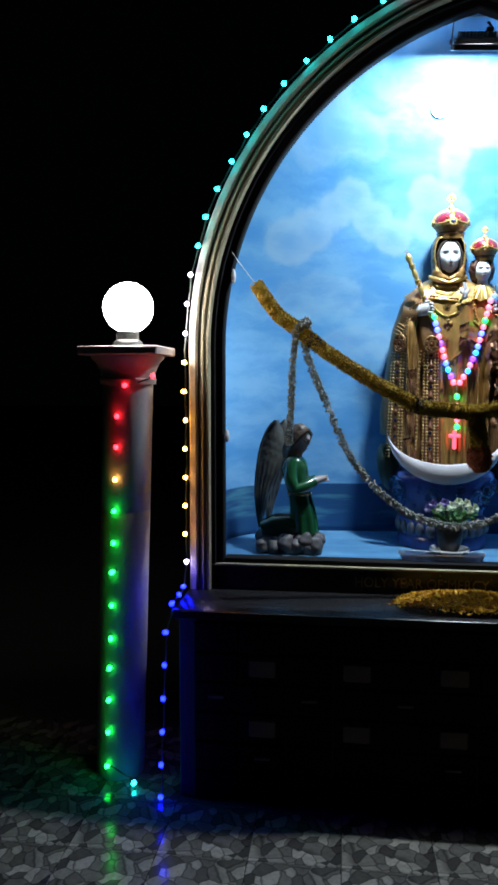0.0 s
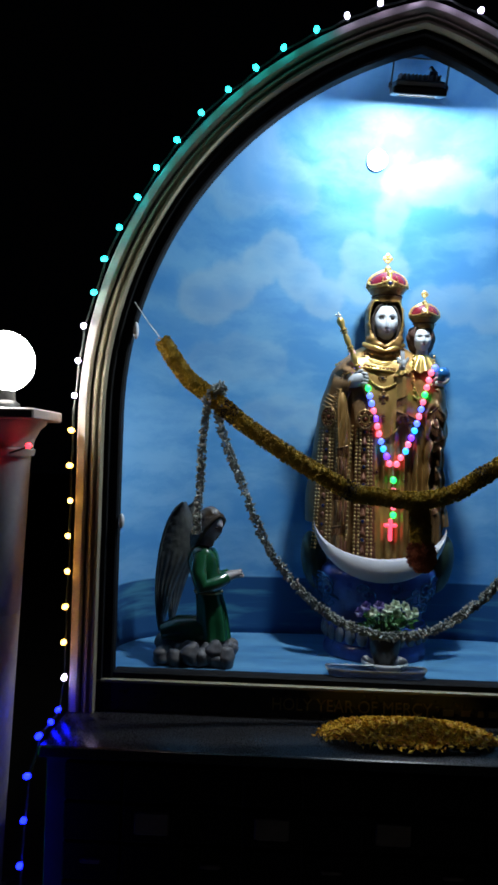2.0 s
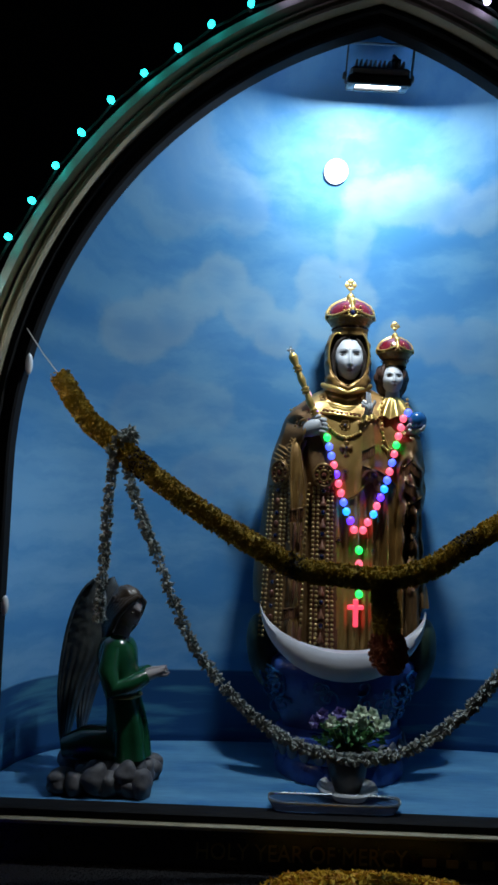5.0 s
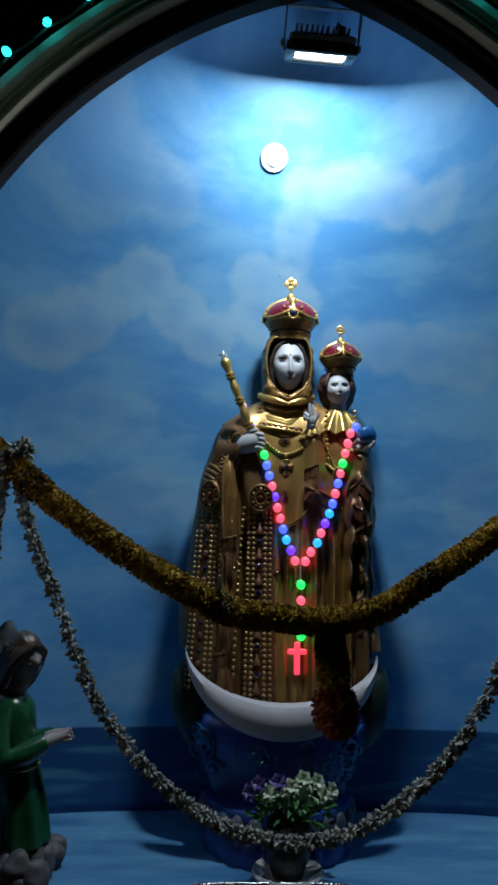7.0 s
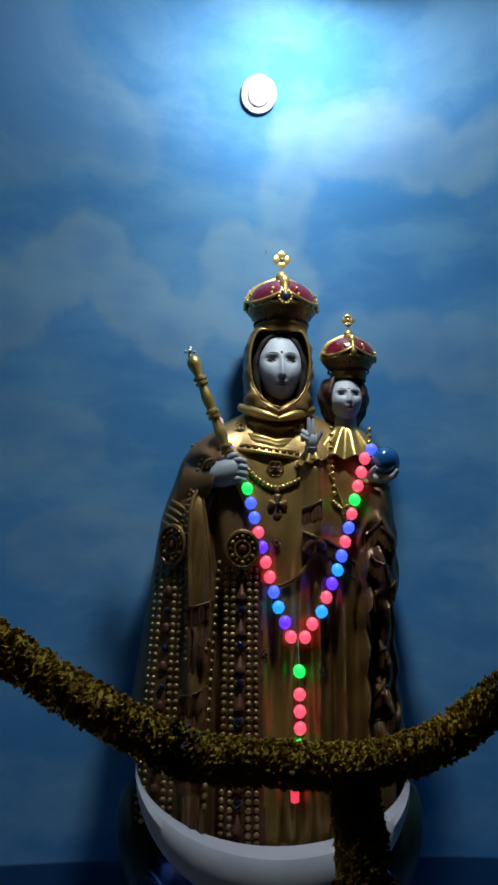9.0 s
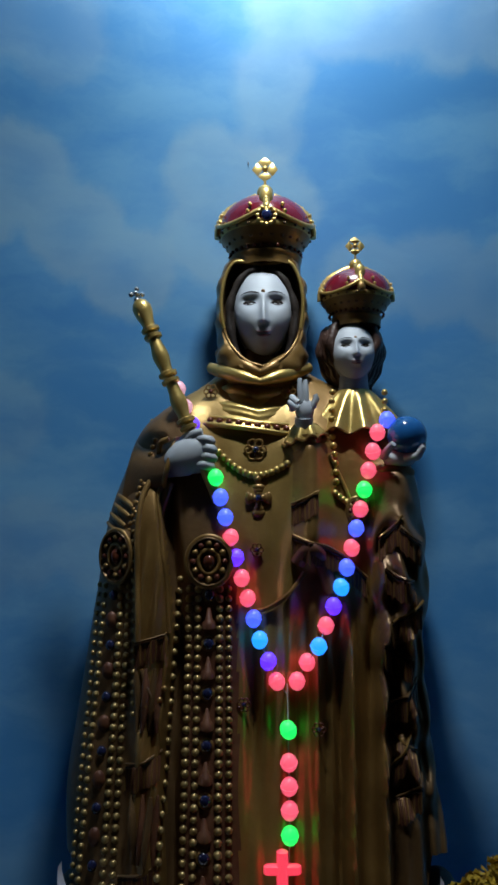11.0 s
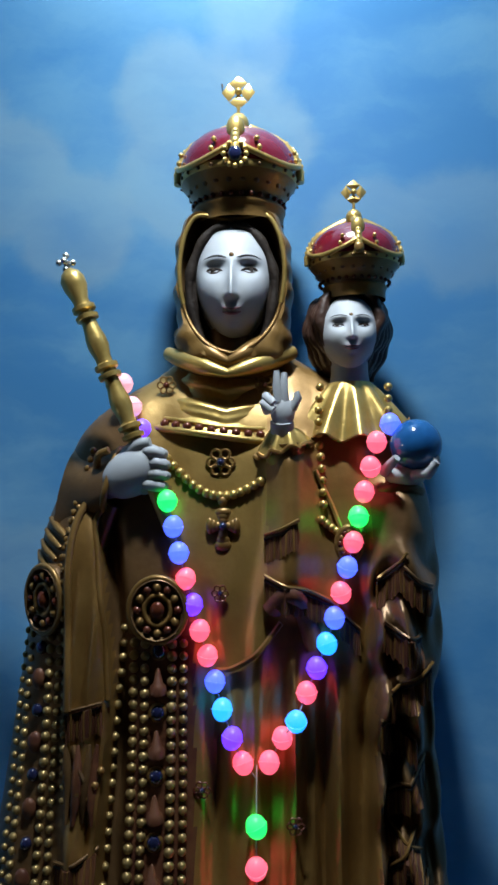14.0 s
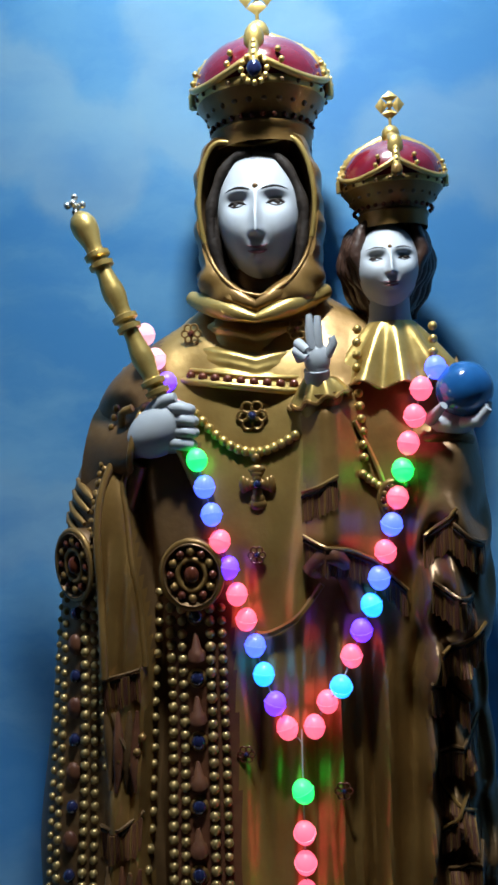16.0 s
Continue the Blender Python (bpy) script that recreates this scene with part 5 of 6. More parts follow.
def rosary():
    r = thing("rosary_lights", "lit pink, blue and green rosary beads draped over the statue", "string lights", at=(0.0, 0.40, 1.5))
    left = spaced([(-0.154, 0, 2.028), (-0.126, 0, 1.957), (-0.103, 0, 1.893), (-0.088, 0, 1.832), (-0.064, 0, 1.743), (-0.038, 0, 1.653), (-0.013, 0, 1.594)], 16)
    right = spaced([(0.016, 0, 1.593), (0.049, 0, 1.648), (0.086, 0, 1.734), (0.110, 0, 1.822), (0.125, 0, 1.887), (0.142, 0, 1.953), (0.152, 0, 1.970), (0.160, 0, 1.974)], 15)
    low = [Vector((0.002, 0, z)) for z in (1.531, 1.489, 1.459, 1.429, 1.398)]
    path = []
    for pts, cols in ((left, "wwvppgbbpvppbcvp"), (right, "ppcpvcbpbpgpppb"), (low, "gpppg")):
        for p, c in zip(pts, cols):
            x, z = p.x - (0.008 if p.x < -0.1 and p.z > 1.94 else 0.0), p.z
            if z > 1.955 or (x < -0.1 and z > 1.905):
                y = 0.448 if x < 0 else 0.420
            else:
                y = min(0.402, front(x, z) - 0.014) if z > 1.75 else front(x, z) - 0.016
            b = new("bead", BEADS[c])
            b.parent, b.matrix_parent_inverse = r, pose(*r.location).inverted()
            b.matrix_basis = pose(x, y, z, random.uniform(-12, 12), random.uniform(-25, 25), random.uniform(0, 360))
            path.append((x, y, z))
    g = Geo()
    g.tube(path[:16] + [(0.002, path[16][1], 1.575)], 0.0009, 0, 6)
    g.tube(path[16:31], 0.0009, 0, 6)
    g.tube([(0.002, path[16][1], 1.59)] + path[31:] + [(0.0, path[-1][1], 1.36)], 0.0009, 0, 6)
    part("cord", g, THREAD, r)
    g = Geo()
    y = front(0, 1.35) - 0.018
    g.box((-0.0165, y - 0.006, 1.300), (-0.0015, y + 0.006, 1.384), 0, 0.003)
    g.box((-0.034, y - 0.005, 1.352), (0.016, y + 0.005, 1.366), 0, 0.003)
    part("crucifix", g, glow("cross_red", (1.0, 0.05, 0.10), 1.7), r, "glowing red plastic cross")


rosary()


# ---- kneeling angel ----
def angel():
    A_GREEN = material("green_robe_glaze", (0.006, 0.055, 0.022), (0.016, 0.105, 0.042), 14, 0.22, 0, 0.12, 60, coat=0.3)
    A_WING = material("blue_grey_wing_paint", (0.03, 0.036, 0.05), (0.13, 0.14, 0.13), 14, 0.4, 0.1, 0.2, 70)
    A_HAIR = material("chestnut_paint", (0.035, 0.022, 0.014), (0.075, 0.05, 0.03), 30, 0.4, 0, 0.4)
    A_SKIN = material("pale_face_paint", (0.30, 0.26, 0.265), (0.38, 0.34, 0.345), 16, 0.35, 0, 0.05)
    A_ROCK = material("grey_rock_paint", (0.035, 0.036, 0.045), (0.15, 0.145, 0.155), 24, 0.6, 0, 0.5, 50)
    A_GOLD = material("dull_gold_edge", (0.35, 0.26, 0.08), rough=0.35, metal=0.6)
    mats = [A_GREEN, A_WING, A_HAIR, A_SKIN, A_ROCK, A_GOLD]
    g = Geo()
    rnd = random.Random(5)
    def craggy(seed):
        ph = [rnd.uniform(0, 6.28) for _ in range(6)]
        return lambda q: q * (1 + 0.13 * math.sin(q.x * 75 + ph[0]) * math.sin(q.z * 80 + ph[1]) + 0.10 * math.sin(q.y * 90 + ph[2] + q.x * 50) + 0.05 * math.sin(q.z * 190 + ph[3]))
    for i in range(30):
        x, y = rnd.uniform(-0.85, -0.60), rnd.uniform(0.10, 0.29)
        g.ball((x, y, 0.897 + rnd.uniform(-.010, .012)), (rnd.uniform(.024, .046), rnd.uniform(.025, .04), rnd.uniform(.030, .050)), 4, 16, 12, Matrix.Rotation(rnd.uniform(0, 3), 3, "Z"), craggy(i))
    for x, z, w, h in ((-0.606, 0.897, 0.030, 0.048), (-0.648, 0.918, 0.032, 0.036), (-0.640, 0.886, 0.030, 0.026), (-0.690, 0.893, 0.027, 0.040), (-0.732, 0.905, 0.036, 0.044), (-0.785, 0.893, 0.030, 0.038), (-0.83, 0.890, 0.033, 0.036)):
        g.ball((x, 0.090 + 0.5 * (x + 0.7) ** 2, z), (w, 0.030, h), 4, 18, 14, None, craggy(x))
    # folded legs and skirt
    g.tube([(-0.625, 0.19, 0.965), (-0.70, 0.19, 0.970), (-0.79, 0.20, 0.968), (-0.85, 0.20, 0.955)], [0.045, 0.058, 0.05, 0.03], 0, 20)
    rows = []
    for i in range(25):
        z = 0.945 + 0.335 * i / 24
        cx = curve1([(0.945, -0.662), (1.05, -0.672), (1.12, -0.685), (1.20, -0.702), (1.28, -0.708)])(z)
        rx = curve1([(0.945, 0.062), (1.03, 0.056), (1.11, 0.050), (1.17, 0.055), (1.23, 0.058), (1.265, 0.045), (1.28, 0.022)])(z)
        row = []
        for j in range(48):
            a = 2 * math.pi * j / 48
            f = 1 + (0.07 * math.sin(7 * a + 1) * step1(z, 1.13, 1.0) if z < 1.13 else 0.02 * math.sin(5 * a + z * 60))
            row.append((cx + rx * math.cos(a) * f, 0.19 + rx * 1.15 * math.sin(a) * f, z))
        rows.append(row)
    g.grid(rows, 0, wrap=True)
    g.tube([rows[12][j] for j in range(48)] + [rows[12][0]], 0.004, 5, 6, False)
    # head, hair and neck
    g.tube([(-0.700, 0.19, 1.265), (-0.685, 0.19, 1.31)], [0.024, 0.022], 3, 14)
    turn = Matrix.Rotation(radians(-38), 3, "Z") @ Matrix.Rotation(radians(16), 3, "Y")
    hc = Vector((-0.676, 0.184, 1.348))

    def angel_face(q):
        w, v = q.z / 0.050, q.y / 0.036
        if q.x < 0:
            return q
        d = 0.010 * bump1(v, 0, 0.14) * step1(w, -0.30, -0.12) * step1(-w, -0.5, -0.2)
        d -= 0.006 * bump1(abs(v), 0.42, 0.25) * bump1(w, 0.15, 0.15)
        d += 0.004 * bump1(v, 0, 0.25) * bump1(w, -0.50, 0.09) + 0.006 * bump1(v, 0, 0.3) * bump1(w, -0.82, 0.13)
        return Vector((q.x + d, q.y * (1 - 0.2 * step1(-w, 0.1, 1.0)), q.z))
    k0 = len(g.v)
    g.ball((0, 0, 0), (0.040, 0.036, 0.050), 3, 40, 32, None, angel_face)
    for v in (-0.015, 0.015):
        g.ball((0.033, v, 0.007), (0.004, 0.007, 0.004), 2, 10, 8)
    g.tube([(0.040, -0.008, -0.026), (0.042, 0, -0.027), (0.040, 0.008, -0.026)], 0.002, 2, 6)
    # long hair parted over the brow and falling behind the shoulders
    g.ball((-0.020, 0, 0.016), (0.046, 0.045, 0.050), 2, 30, 22, None, lambda q: q * (1 + 0.03 * math.sin(q.y * 260) + 0.02 * math.sin(q.z * 200)))
    for s in (-1, 1):
        for k in range(6):
            b = 0.008 * k
            g.tube([(0.026 - b, s * (0.004 + 0.002 * k), 0.052 - 0.002 * k), (0.020 - b * 1.2, s * (0.030 + 0.0015 * k), 0.030), (0.002 - b, s * 0.041, -0.010), (-0.014 - b, s * (0.043 - 0.002 * k), -0.055), (-0.030 - b * 0.6, s * (0.036 - 0.004 * k), -0.098 - 0.004 * k)], [0.007, 0.010, 0.011, 0.011, 0.005], 2, 10)
    for i in range(k0, len(g.v)):
        g.v[i] = tuple(turn @ Vector(g.v[i]) + hc)
    # arms and folded hands
    for y in (0.128, 0.25):
        g.tube([(-0.712, y + 0.012, 1.250), (-0.716, y - 0.008, 1.19), (-0.700, y - 0.012, 1.140), (-0.655, y, 1.150), (-0.618, 0.19 + (y - 0.19) * 0.5, 1.168)], [0.026, 0.030, 0.031, 0.027, 0.022], 0, 16)
        g.tube([(-0.622, 0.19 + (y - 0.19) * 0.5, 1.166), (-0.600, 0.19 + (y - 0.19) * 0.35, 1.174), (-0.566, 0.19 + (y - 0.19) * 0.2, 1.184)], [0.014, 0.015, 0.007], 3, 12)
        for k in range(3):
            g.tube([(-0.598, 0.19 + (y - 0.19) * 0.35, 1.170 + 0.006 * k), (-0.556 - 0.004 * k, 0.19 + (y - 0.19) * 0.22, 1.172 + 0.009 * k)], [0.0065, 0.004], 3, 8)
    # near wing, with feather ridges, and the far wing behind it
    left = curve1([(0.94, -0.860), (1.0, -0.872), (1.12, -0.881), (1.25, -0.870), (1.34, -0.849), (1.40, -0.820), (1.428, -0.790)])
    right = curve1([(0.94, -0.858), (1.0, -0.845), (1.12, -0.812), (1.22, -0.772), (1.30, -0.757), (1.38, -0.762), (1.428, -0.785)])
    for y0, shift in ((0.235, 0.0), (0.30, 0.03)):
        for face_y in (-1, 1):
            rows = []
            for i in range(37):
                z = 0.94 + 0.488 * i / 36
                l, r = left(z) + shift, right(z) + shift
                row = []
                for j in range(25):
                    u = j / 24
                    ridge = 0.005 * abs(math.sin(u * math.pi * 5)) * step1(-z, -1.26, -1.20) + 0.004 * abs(math.sin(z * 90 + u * 5)) * step1(z, 1.2, 1.26)
                    row.append((l + (r - l) * u, y0 + face_y * (0.013 * math.sin(math.pi * u) + ridge) + 0.04 * u, z))
                rows.append(row)
            g.grid(rows, 1)
    g.tube([(left(z), 0.235, z) for z in (0.95 + 0.477 * i / 24 for i in range(25))], 0.006, 1, 8)
    ob = part("angel_statue", g, mats, None, smooth=50)
    tagged(ob, "kneeling winged angel statue in green robe on painted rocks", "statue")


angel()

# ---- garlands ----
MARIGOLD = material("marigold_petals", (0.24, 0.145, 0.002), (0.45, 0.28, 0.005), 40, 0.85, 0, 0.2)
BROWN_BLOOM = material("red_brown_blooms", (0.26, 0.055, 0.018), (0.40, 0.10, 0.03), 40, 0.75, 0, 0.2)
DARK_KNOT = material("dark_wilted_tie", (0.035, 0.022, 0.010), (0.07, 0.04, 0.02), 40, 0.8, 0, 0.3)
JASMINE = material("wilted_white_buds", (0.15, 0.17, 0.155), (0.33, 0.35, 0.32), 60, 0.55, 0, 0.1)


def petal_rope(path, r, count, size, mat=0, seed=1, g=None, bulge=0.0):
    """A thick rope of ruffled petals along a path."""
    g = g or Geo()
    rnd = random.Random(seed)
    full = r
    girth = lambda k: full * (1 - bulge + bulge * math.sin(math.pi * min(1.0, max(0.0, k / (len(path) - 1)))))
    g.tube(path, [girth(i) * (0.72 + 0.05 * math.sin(i * 1.3)) for i in range(len(path))], mat, 12)
    for i in range(count):
        k = rnd.uniform(0, len(path) - 1.001)
        r = girth(k)
        a = path[int(k)]
        b = path[int(k) + 1]
        t = (b - a).normalized()
        c = a.lerp(b, k % 1)
        s = t.orthogonal().normalized()
        s.rotate(Matrix.Rotation(rnd.uniform(0, 6.283), 3, t))
        w = t.cross(s)
        s = (s + t * rnd.uniform(-.5, .5) + w * rnd.uniform(-.5, .5)).normalized()
        w = s.cross(t).normalized()
        w.rotate(Matrix.Rotation(rnd.uniform(-1.2, 1.2), 3, s))
        q = size * rnd.uniform(0.7, 1.25)
        o = c + s * r * rnd.uniform(0.62, 0.86)
        n = s.cross(w) * q * 0.35
        k0 = len(g.v)
        g.v.extend(tuple(p) for p in (o - w * q * 0.3, o + w * q * 0.3, o + s * q * 0.6 + w * q * 0.55 + n, o + s * q * 0.6 - w * q * 0.55 + n, o + s * q + n * 0.2))
        g.f.extend([(k0, k0 + 1, k0 + 2, k0 + 3), (k0 + 3, k0 + 2, k0 + 4)])
        g.m.extend([mat, mat])
    return g


def bud_rope(path, r, count, size, seed=1):
    """A string of small pointed buds."""
    g = Geo()
    rnd = random.Random(seed)
    g.tube(path, 0.004, 0, 6)
    for i in range(count):
        k = rnd.uniform(0, len(path) - 1.001)
        a, b = path[int(k)], path[int(k) + 1]
        t = (b - a).normalized()
        s = t.orthogonal().normalized()
        s.rotate(Matrix.Rotation(rnd.uniform(0, 6.283), 3, t))
        d = (s + t * rnd.uniform(-.9, .9)).normalized()
        c = a.lerp(b, k % 1) + s * r * 0.25
        q = size * rnd.uniform(0.7, 1.3)
        u = d.orthogonal().normalized() * q * 0.34
        v = d.cross(u).normalized() * q * 0.34
        k0 = len(g.v)
        g.v.extend(tuple(p) for p in (c, c + d * q * 0.6 + u, c + d * q * 0.6 + v, c + d * q * 0.6 - u, c + d * q * 0.6 - v, c + d * q * 1.15))
        for j in range(4):
            g.f.append((k0, k0 + 1 + j, k0 + 1 + (j + 1) % 4))
            g.f.append((k0 + 5, k0 + 1 + (j + 1) % 4, k0 + 1 + j))
            g.m += [0, 0]
    return g


def garlands():
    m = thing("marigold_garland", "thick marigold garland strung across the arch with brown tassel", "garland", at=(0, -0.09, 1.48))
    keys = [(-0.845, -0.045, 1.985), (-0.762, -0.055, 1.869), (-0.671, -0.075, 1.799), (-0.564, -0.115, 1.715), (-0.430, -0.145, 1.626), (-0.298, -0.150, 1.550), (-0.20, -0.140, 1.503),
            (-0.100, -0.125, 1.490), (0.005, -0.115, 1.484), (0.115, -0.11, 1.508), (0.215, -0.10, 1.570), (0.33, -0.09, 1.644), (0.46, -0.075, 1.74), (0.57, -0.06, 1.82), (0.66, -0.05, 1.90), (0.735, -0.045, 1.985)]
    path = smooth_path(keys, 150)
    part("flower_rope", petal_rope(path, 0.0315, 26000, 0.0060, 0, 3), MARIGOLD, m, smooth=0)
    pend = smooth_path([(0.006, -0.107, 1.475), (0.012, -0.115, 1.42), (0.016, -0.12, 1.37), (0.018, -0.12, 1.335)], 30)
    part("pendant", petal_rope(pend, 0.038, 4600, 0.0062, 0, 4, bulge=0.22), MARIGOLD, m, smooth=0)
    tip = smooth_path([(0.013, -0.12, 1.358), (0.018, -0.122, 1.325), (0.023, -0.122, 1.292), (0.026, -0.12, 1.262)], 16)
    part("tassel", petal_rope(tip, 0.053, 3400, 0.0068, 0, 5, bulge=0.62), BROWN_BLOOM, m, "red-brown flower tassel", smooth=0)
    for k in (26, 58, 100, 132):
        p = path[k - 2:k + 3]
        part("tie", petal_rope(p, 0.0315, 420, 0.0075, 0, k), DARK_KNOT, m, "dark wilted tie", smooth=0)
    for a, b in (((-0.845, -0.045, 1.985), (-0.945, -0.036, 2.115)), ((0.735, -0.045, 1.985), (0.845, -0.036, 2.11))):
        g = Geo()
        g.tube([a, ((a[0] + b[0]) / 2, a[1], (a[2] + b[2]) / 2 - 0.004), b], 0.0016, 0, 6)
        part("thread", g, THREAD, m)
    j = thing("jasmine_garland", "thin garland of wilted white jasmine hanging in a curve", "garland", at=(-0.05, -0.05, 1.03))
    keys = [(-0.665, -0.060, 1.80), (-0.628, -0.06, 1.665), (-0.560, -0.055, 1.506), (-0.481, -0.05, 1.325), (-0.391, -0.045, 1.203), (-0.275, -0.04, 1.097), (-0.148, -0.04, 1.041), (-0.036, -0.04, 1.026),
            (0.089, -0.04, 1.055), (0.199, -0.04, 1.126), (0.283, -0.045, 1.21), (0.356, -0.05, 1.322), (0.43, -0.055, 1.48), (0.51, -0.06, 1.66), (0.565, -0.06, 1.81)]
    part("bud_string", bud_rope(smooth_path(keys, 160), 0.012, 2600, 0.0140, 7), JASMINE, j, smooth=0)
    keys = [(-0.672, -0.062, 1.82), (-0.690, -0.06, 1.74), (-0.700, -0.055, 1.62), (-0.703, -0.05, 1.50), (-0.710, -0.045, 1.40), (-0.712, -0.04, 1.345)]
    part("bud_string", bud_rope(smooth_path(keys, 50), 0.011, 760, 0.0135, 8), JASMINE, j, smooth=0)
    knot = smooth_path([(-0.690, -0.085, 1.775), (-0.665, -0.092, 1.815), (-0.640, -0.075, 1.83), (-0.655, -0.09, 1.775)], 12)
    part("bud_knot", bud_rope(knot, 0.02, 260, 0.016, 9), JASMINE, j, smooth=0)


garlands()


# ---- petal heap on the sill ----
def petal_heap():
    g = Geo()
    rnd = random.Random(11)
    heap_z = lambda x, y: SILL + 0.050 * max(0.0, 1 - (abs(x + 0.02) / 0.29) ** 2.2) * max(0.0, 1 - (abs(y + 0.185) / 0.14) ** 2.0)
    rows = [[(x, y, heap_z(x, y) - 0.003) for y in (-0.325 + 0.28 * j / 16 for j in range(17))] for x in (-0.31 + 0.58 * i / 30 for i in range(31))]
    for i in range(4200):
        a, q = rnd.uniform(0, 6.283), math.sqrt(rnd.random()) * (1 + 0.06 * rnd.gauss(0, 1))
        x, y = -0.015 + 0.272 * q * math.cos(a), -0.178 + 0.120 * q * math.sin(a)
        z = heap_z(x, y) + rnd.uniform(0.001, 0.012)
        d = Vector((rnd.gauss(0, 1), rnd.gauss(0, 1), rnd.gauss(0, 0.6))).normalized()
        w = d.orthogonal().normalized()
        w.rotate(Matrix.Rotation(rnd.uniform(0, 6.28), 3, d))
        s = rnd.uniform(0.007, 0.013)
        k0 = len(g.v)
        c = Vector((x, y, z))
        n = d.cross(w) * s * 0.3
        pts = (c - d * s, c + w * s * 0.45 + n, c + d * s, c - w * s * 0.45 + n)
        g.v.extend((p.x, p.y, max(p.z, SILL + 0.001)) for p in pts)
        g.f.append((k0, k0 + 1, k0 + 2, k0 + 3))
        g.m.append(1 if rnd.random() < 0.3 else 0)
    ORANGE = material("deep_orange_petals", (0.42, 0.17, 0.006), (0.50, 0.22, 0.010), 50, 0.65)
    YELLOW = material("orange_yellow_petals", (0.50, 0.29, 0.008), (0.65, 0.40, 0.015), 50, 0.65)
    ob = part("petal_heap", g, [YELLOW, ORANGE], None, smooth=0)
    tagged(ob, "loose heap of orange marigold petals scattered on the sill", "petals", kind="stuff")


petal_heap()


# ---- offerings in front of the statue ----
def offerings():
    LEAF = material("green_silk_leaves", (0.02, 0.09, 0.02), (0.06, 0.19, 0.05), 40, 0.45, 0, 0.2)
    PALE = material("pale_green_silk_petals", (0.42, 0.55, 0.36), (0.66, 0.72, 0.58), 50, 0.5, 0, 0.1)
    PURPLE = material("violet_silk_petals", (0.06, 0.04, 0.20), (0.13, 0.10, 0.32), 50, 0.5, 0, 0.1)
    DISH = material("white_glazed_dish", (0.5, 0.52, 0.54), (0.62, 0.63, 0.65), 14, 0.25)
    f = thing("flower_arrangement", "small bunch of white and violet artificial flowers in a dish", "flowers", at=(-0.045, 0.165, 0.868))
    g = Geo()
    g.lathe((-0.045, 0.155, 0.868), (0, 0, 1), [(0, 0), (0, 0.062), (0.010, 0.078), (0.024, 0.084), (0.030, 0.080), (0.020, 0.068), (0.012, 0.05), (0.012, 0)], 0, 40)
    part("dish", g, DISH, f, "white glazed dish")
    g = Geo()
    g.lathe((-0.045, 0.160, 0.880), (0, 0, 1), [(0, 0), (0, 0.035), (0.05, 0.052), (0.10, 0.056), (0.11, 0.05), (0.11, 0)], 0, 28)
    part("pot", g, BLACK_METAL, f, "small dark pot")
    rnd = random.Random(21)
    g = Geo()
    for i in range(120):
        a, r = rnd.uniform(0, 6.283), rnd.uniform(0.02, 0.115)
        c = Vector((-0.04 + r * math.cos(a) * 1.05, 0.165 + 0.5 * r * math.sin(a), 1.03 + rnd.uniform(-.03, .03)))
        d = Vector((math.cos(a), math.sin(a) * 0.6 - 0.3, rnd.uniform(-.4, .7))).normalized()
        w = d.orthogonal().normalized()
        s = rnd.uniform(0.012, 0.022)
        n = d.cross(w) * s * 0.3
        g.cap([c - d * s, c + w * s * 0.45 + n, c + d * s, c - w * s * 0.45 + n])
        g.tube([(-0.045, 0.16, 0.985), tuple(c - d * s)], 0.0012, 0, 4, False)
    part("leaves", g, LEAF, f, smooth=0)
    heads = [(-0.135, 1.062, 1), (-0.115, 1.082, 1), (-0.070, 1.088, 1), (-0.095, 1.066, 0), (-0.040, 1.075, 0), (-0.010, 1.090, 0), (0.022, 1.086, 0), (0.055, 1.070, 0), (0.035, 1.062, 0), (-0.005, 1.060, 0), (-0.060, 1.058, 0)]
    for x, z, kind in heads:
        g = Geo()
        c = Vector((x, 0.150 + rnd.uniform(-.02, .02), z))
        ax = Vector((x + 0.04, -0.09, 0.05)).normalized()
        u = ax.orthogonal().normalized()
        for ring, (k, rr) in enumerate(((6, 0.021), (5, 0.013))):
            for i in range(k):
                d = u.copy()
                d.rotate(Matrix.Rotation(2 * math.pi * i / k + ring * 0.5, 3, ax))
                s = ax.cross(d)
                p = [c, c + d * rr * 0.6 + s * rr * 0.55 + ax * rr * (0.3 + ring * 0.4), c + d * rr * 1.1 + ax * rr * (0.15 + ring * 0.5) , c + d * rr * 0.6 - s * rr * 0.55 + ax * rr * (0.3 + ring * 0.4)]
                g.cap(p)
        g.tube([c, (-0.045 + (x + 0.045) * 0.3, 0.16, 0.985)], 0.0014, 0, 4, False)
        part("blossom", g, PURPLE if kind else PALE, f, "violet blossom" if kind else "pale green and white blossom", smooth=0)
    tray = thing("tray", "shallow clear plastic tray with a beaded rim", "tray", at=(-0.09, 0.055, 0.868))
    CLEAR = bpy.data.materials.new("clear_plastic")
    CLEAR.use_nodes = True
    b = CLEAR.node_tree.nodes["Principled BSDF"]
    b.inputs["Transmission Weight"].default_value, b.inputs["Roughness"].default_value = 0.9, 0.08
    b.inputs["Base Color"].default_value = (0.30, 0.33, 0.42, 1)
    ring = lambda k, h: [(-0.09 + 0.172 * k * math.copysign(abs(math.cos(a)) ** 0.4, math.cos(a)), 0.052 + 0.036 * k * math.copysign(abs(math.sin(a)) ** 0.5, math.sin(a)), h) for a in (2 * math.pi * i / 48 for i in range(49))]
    g = Geo()
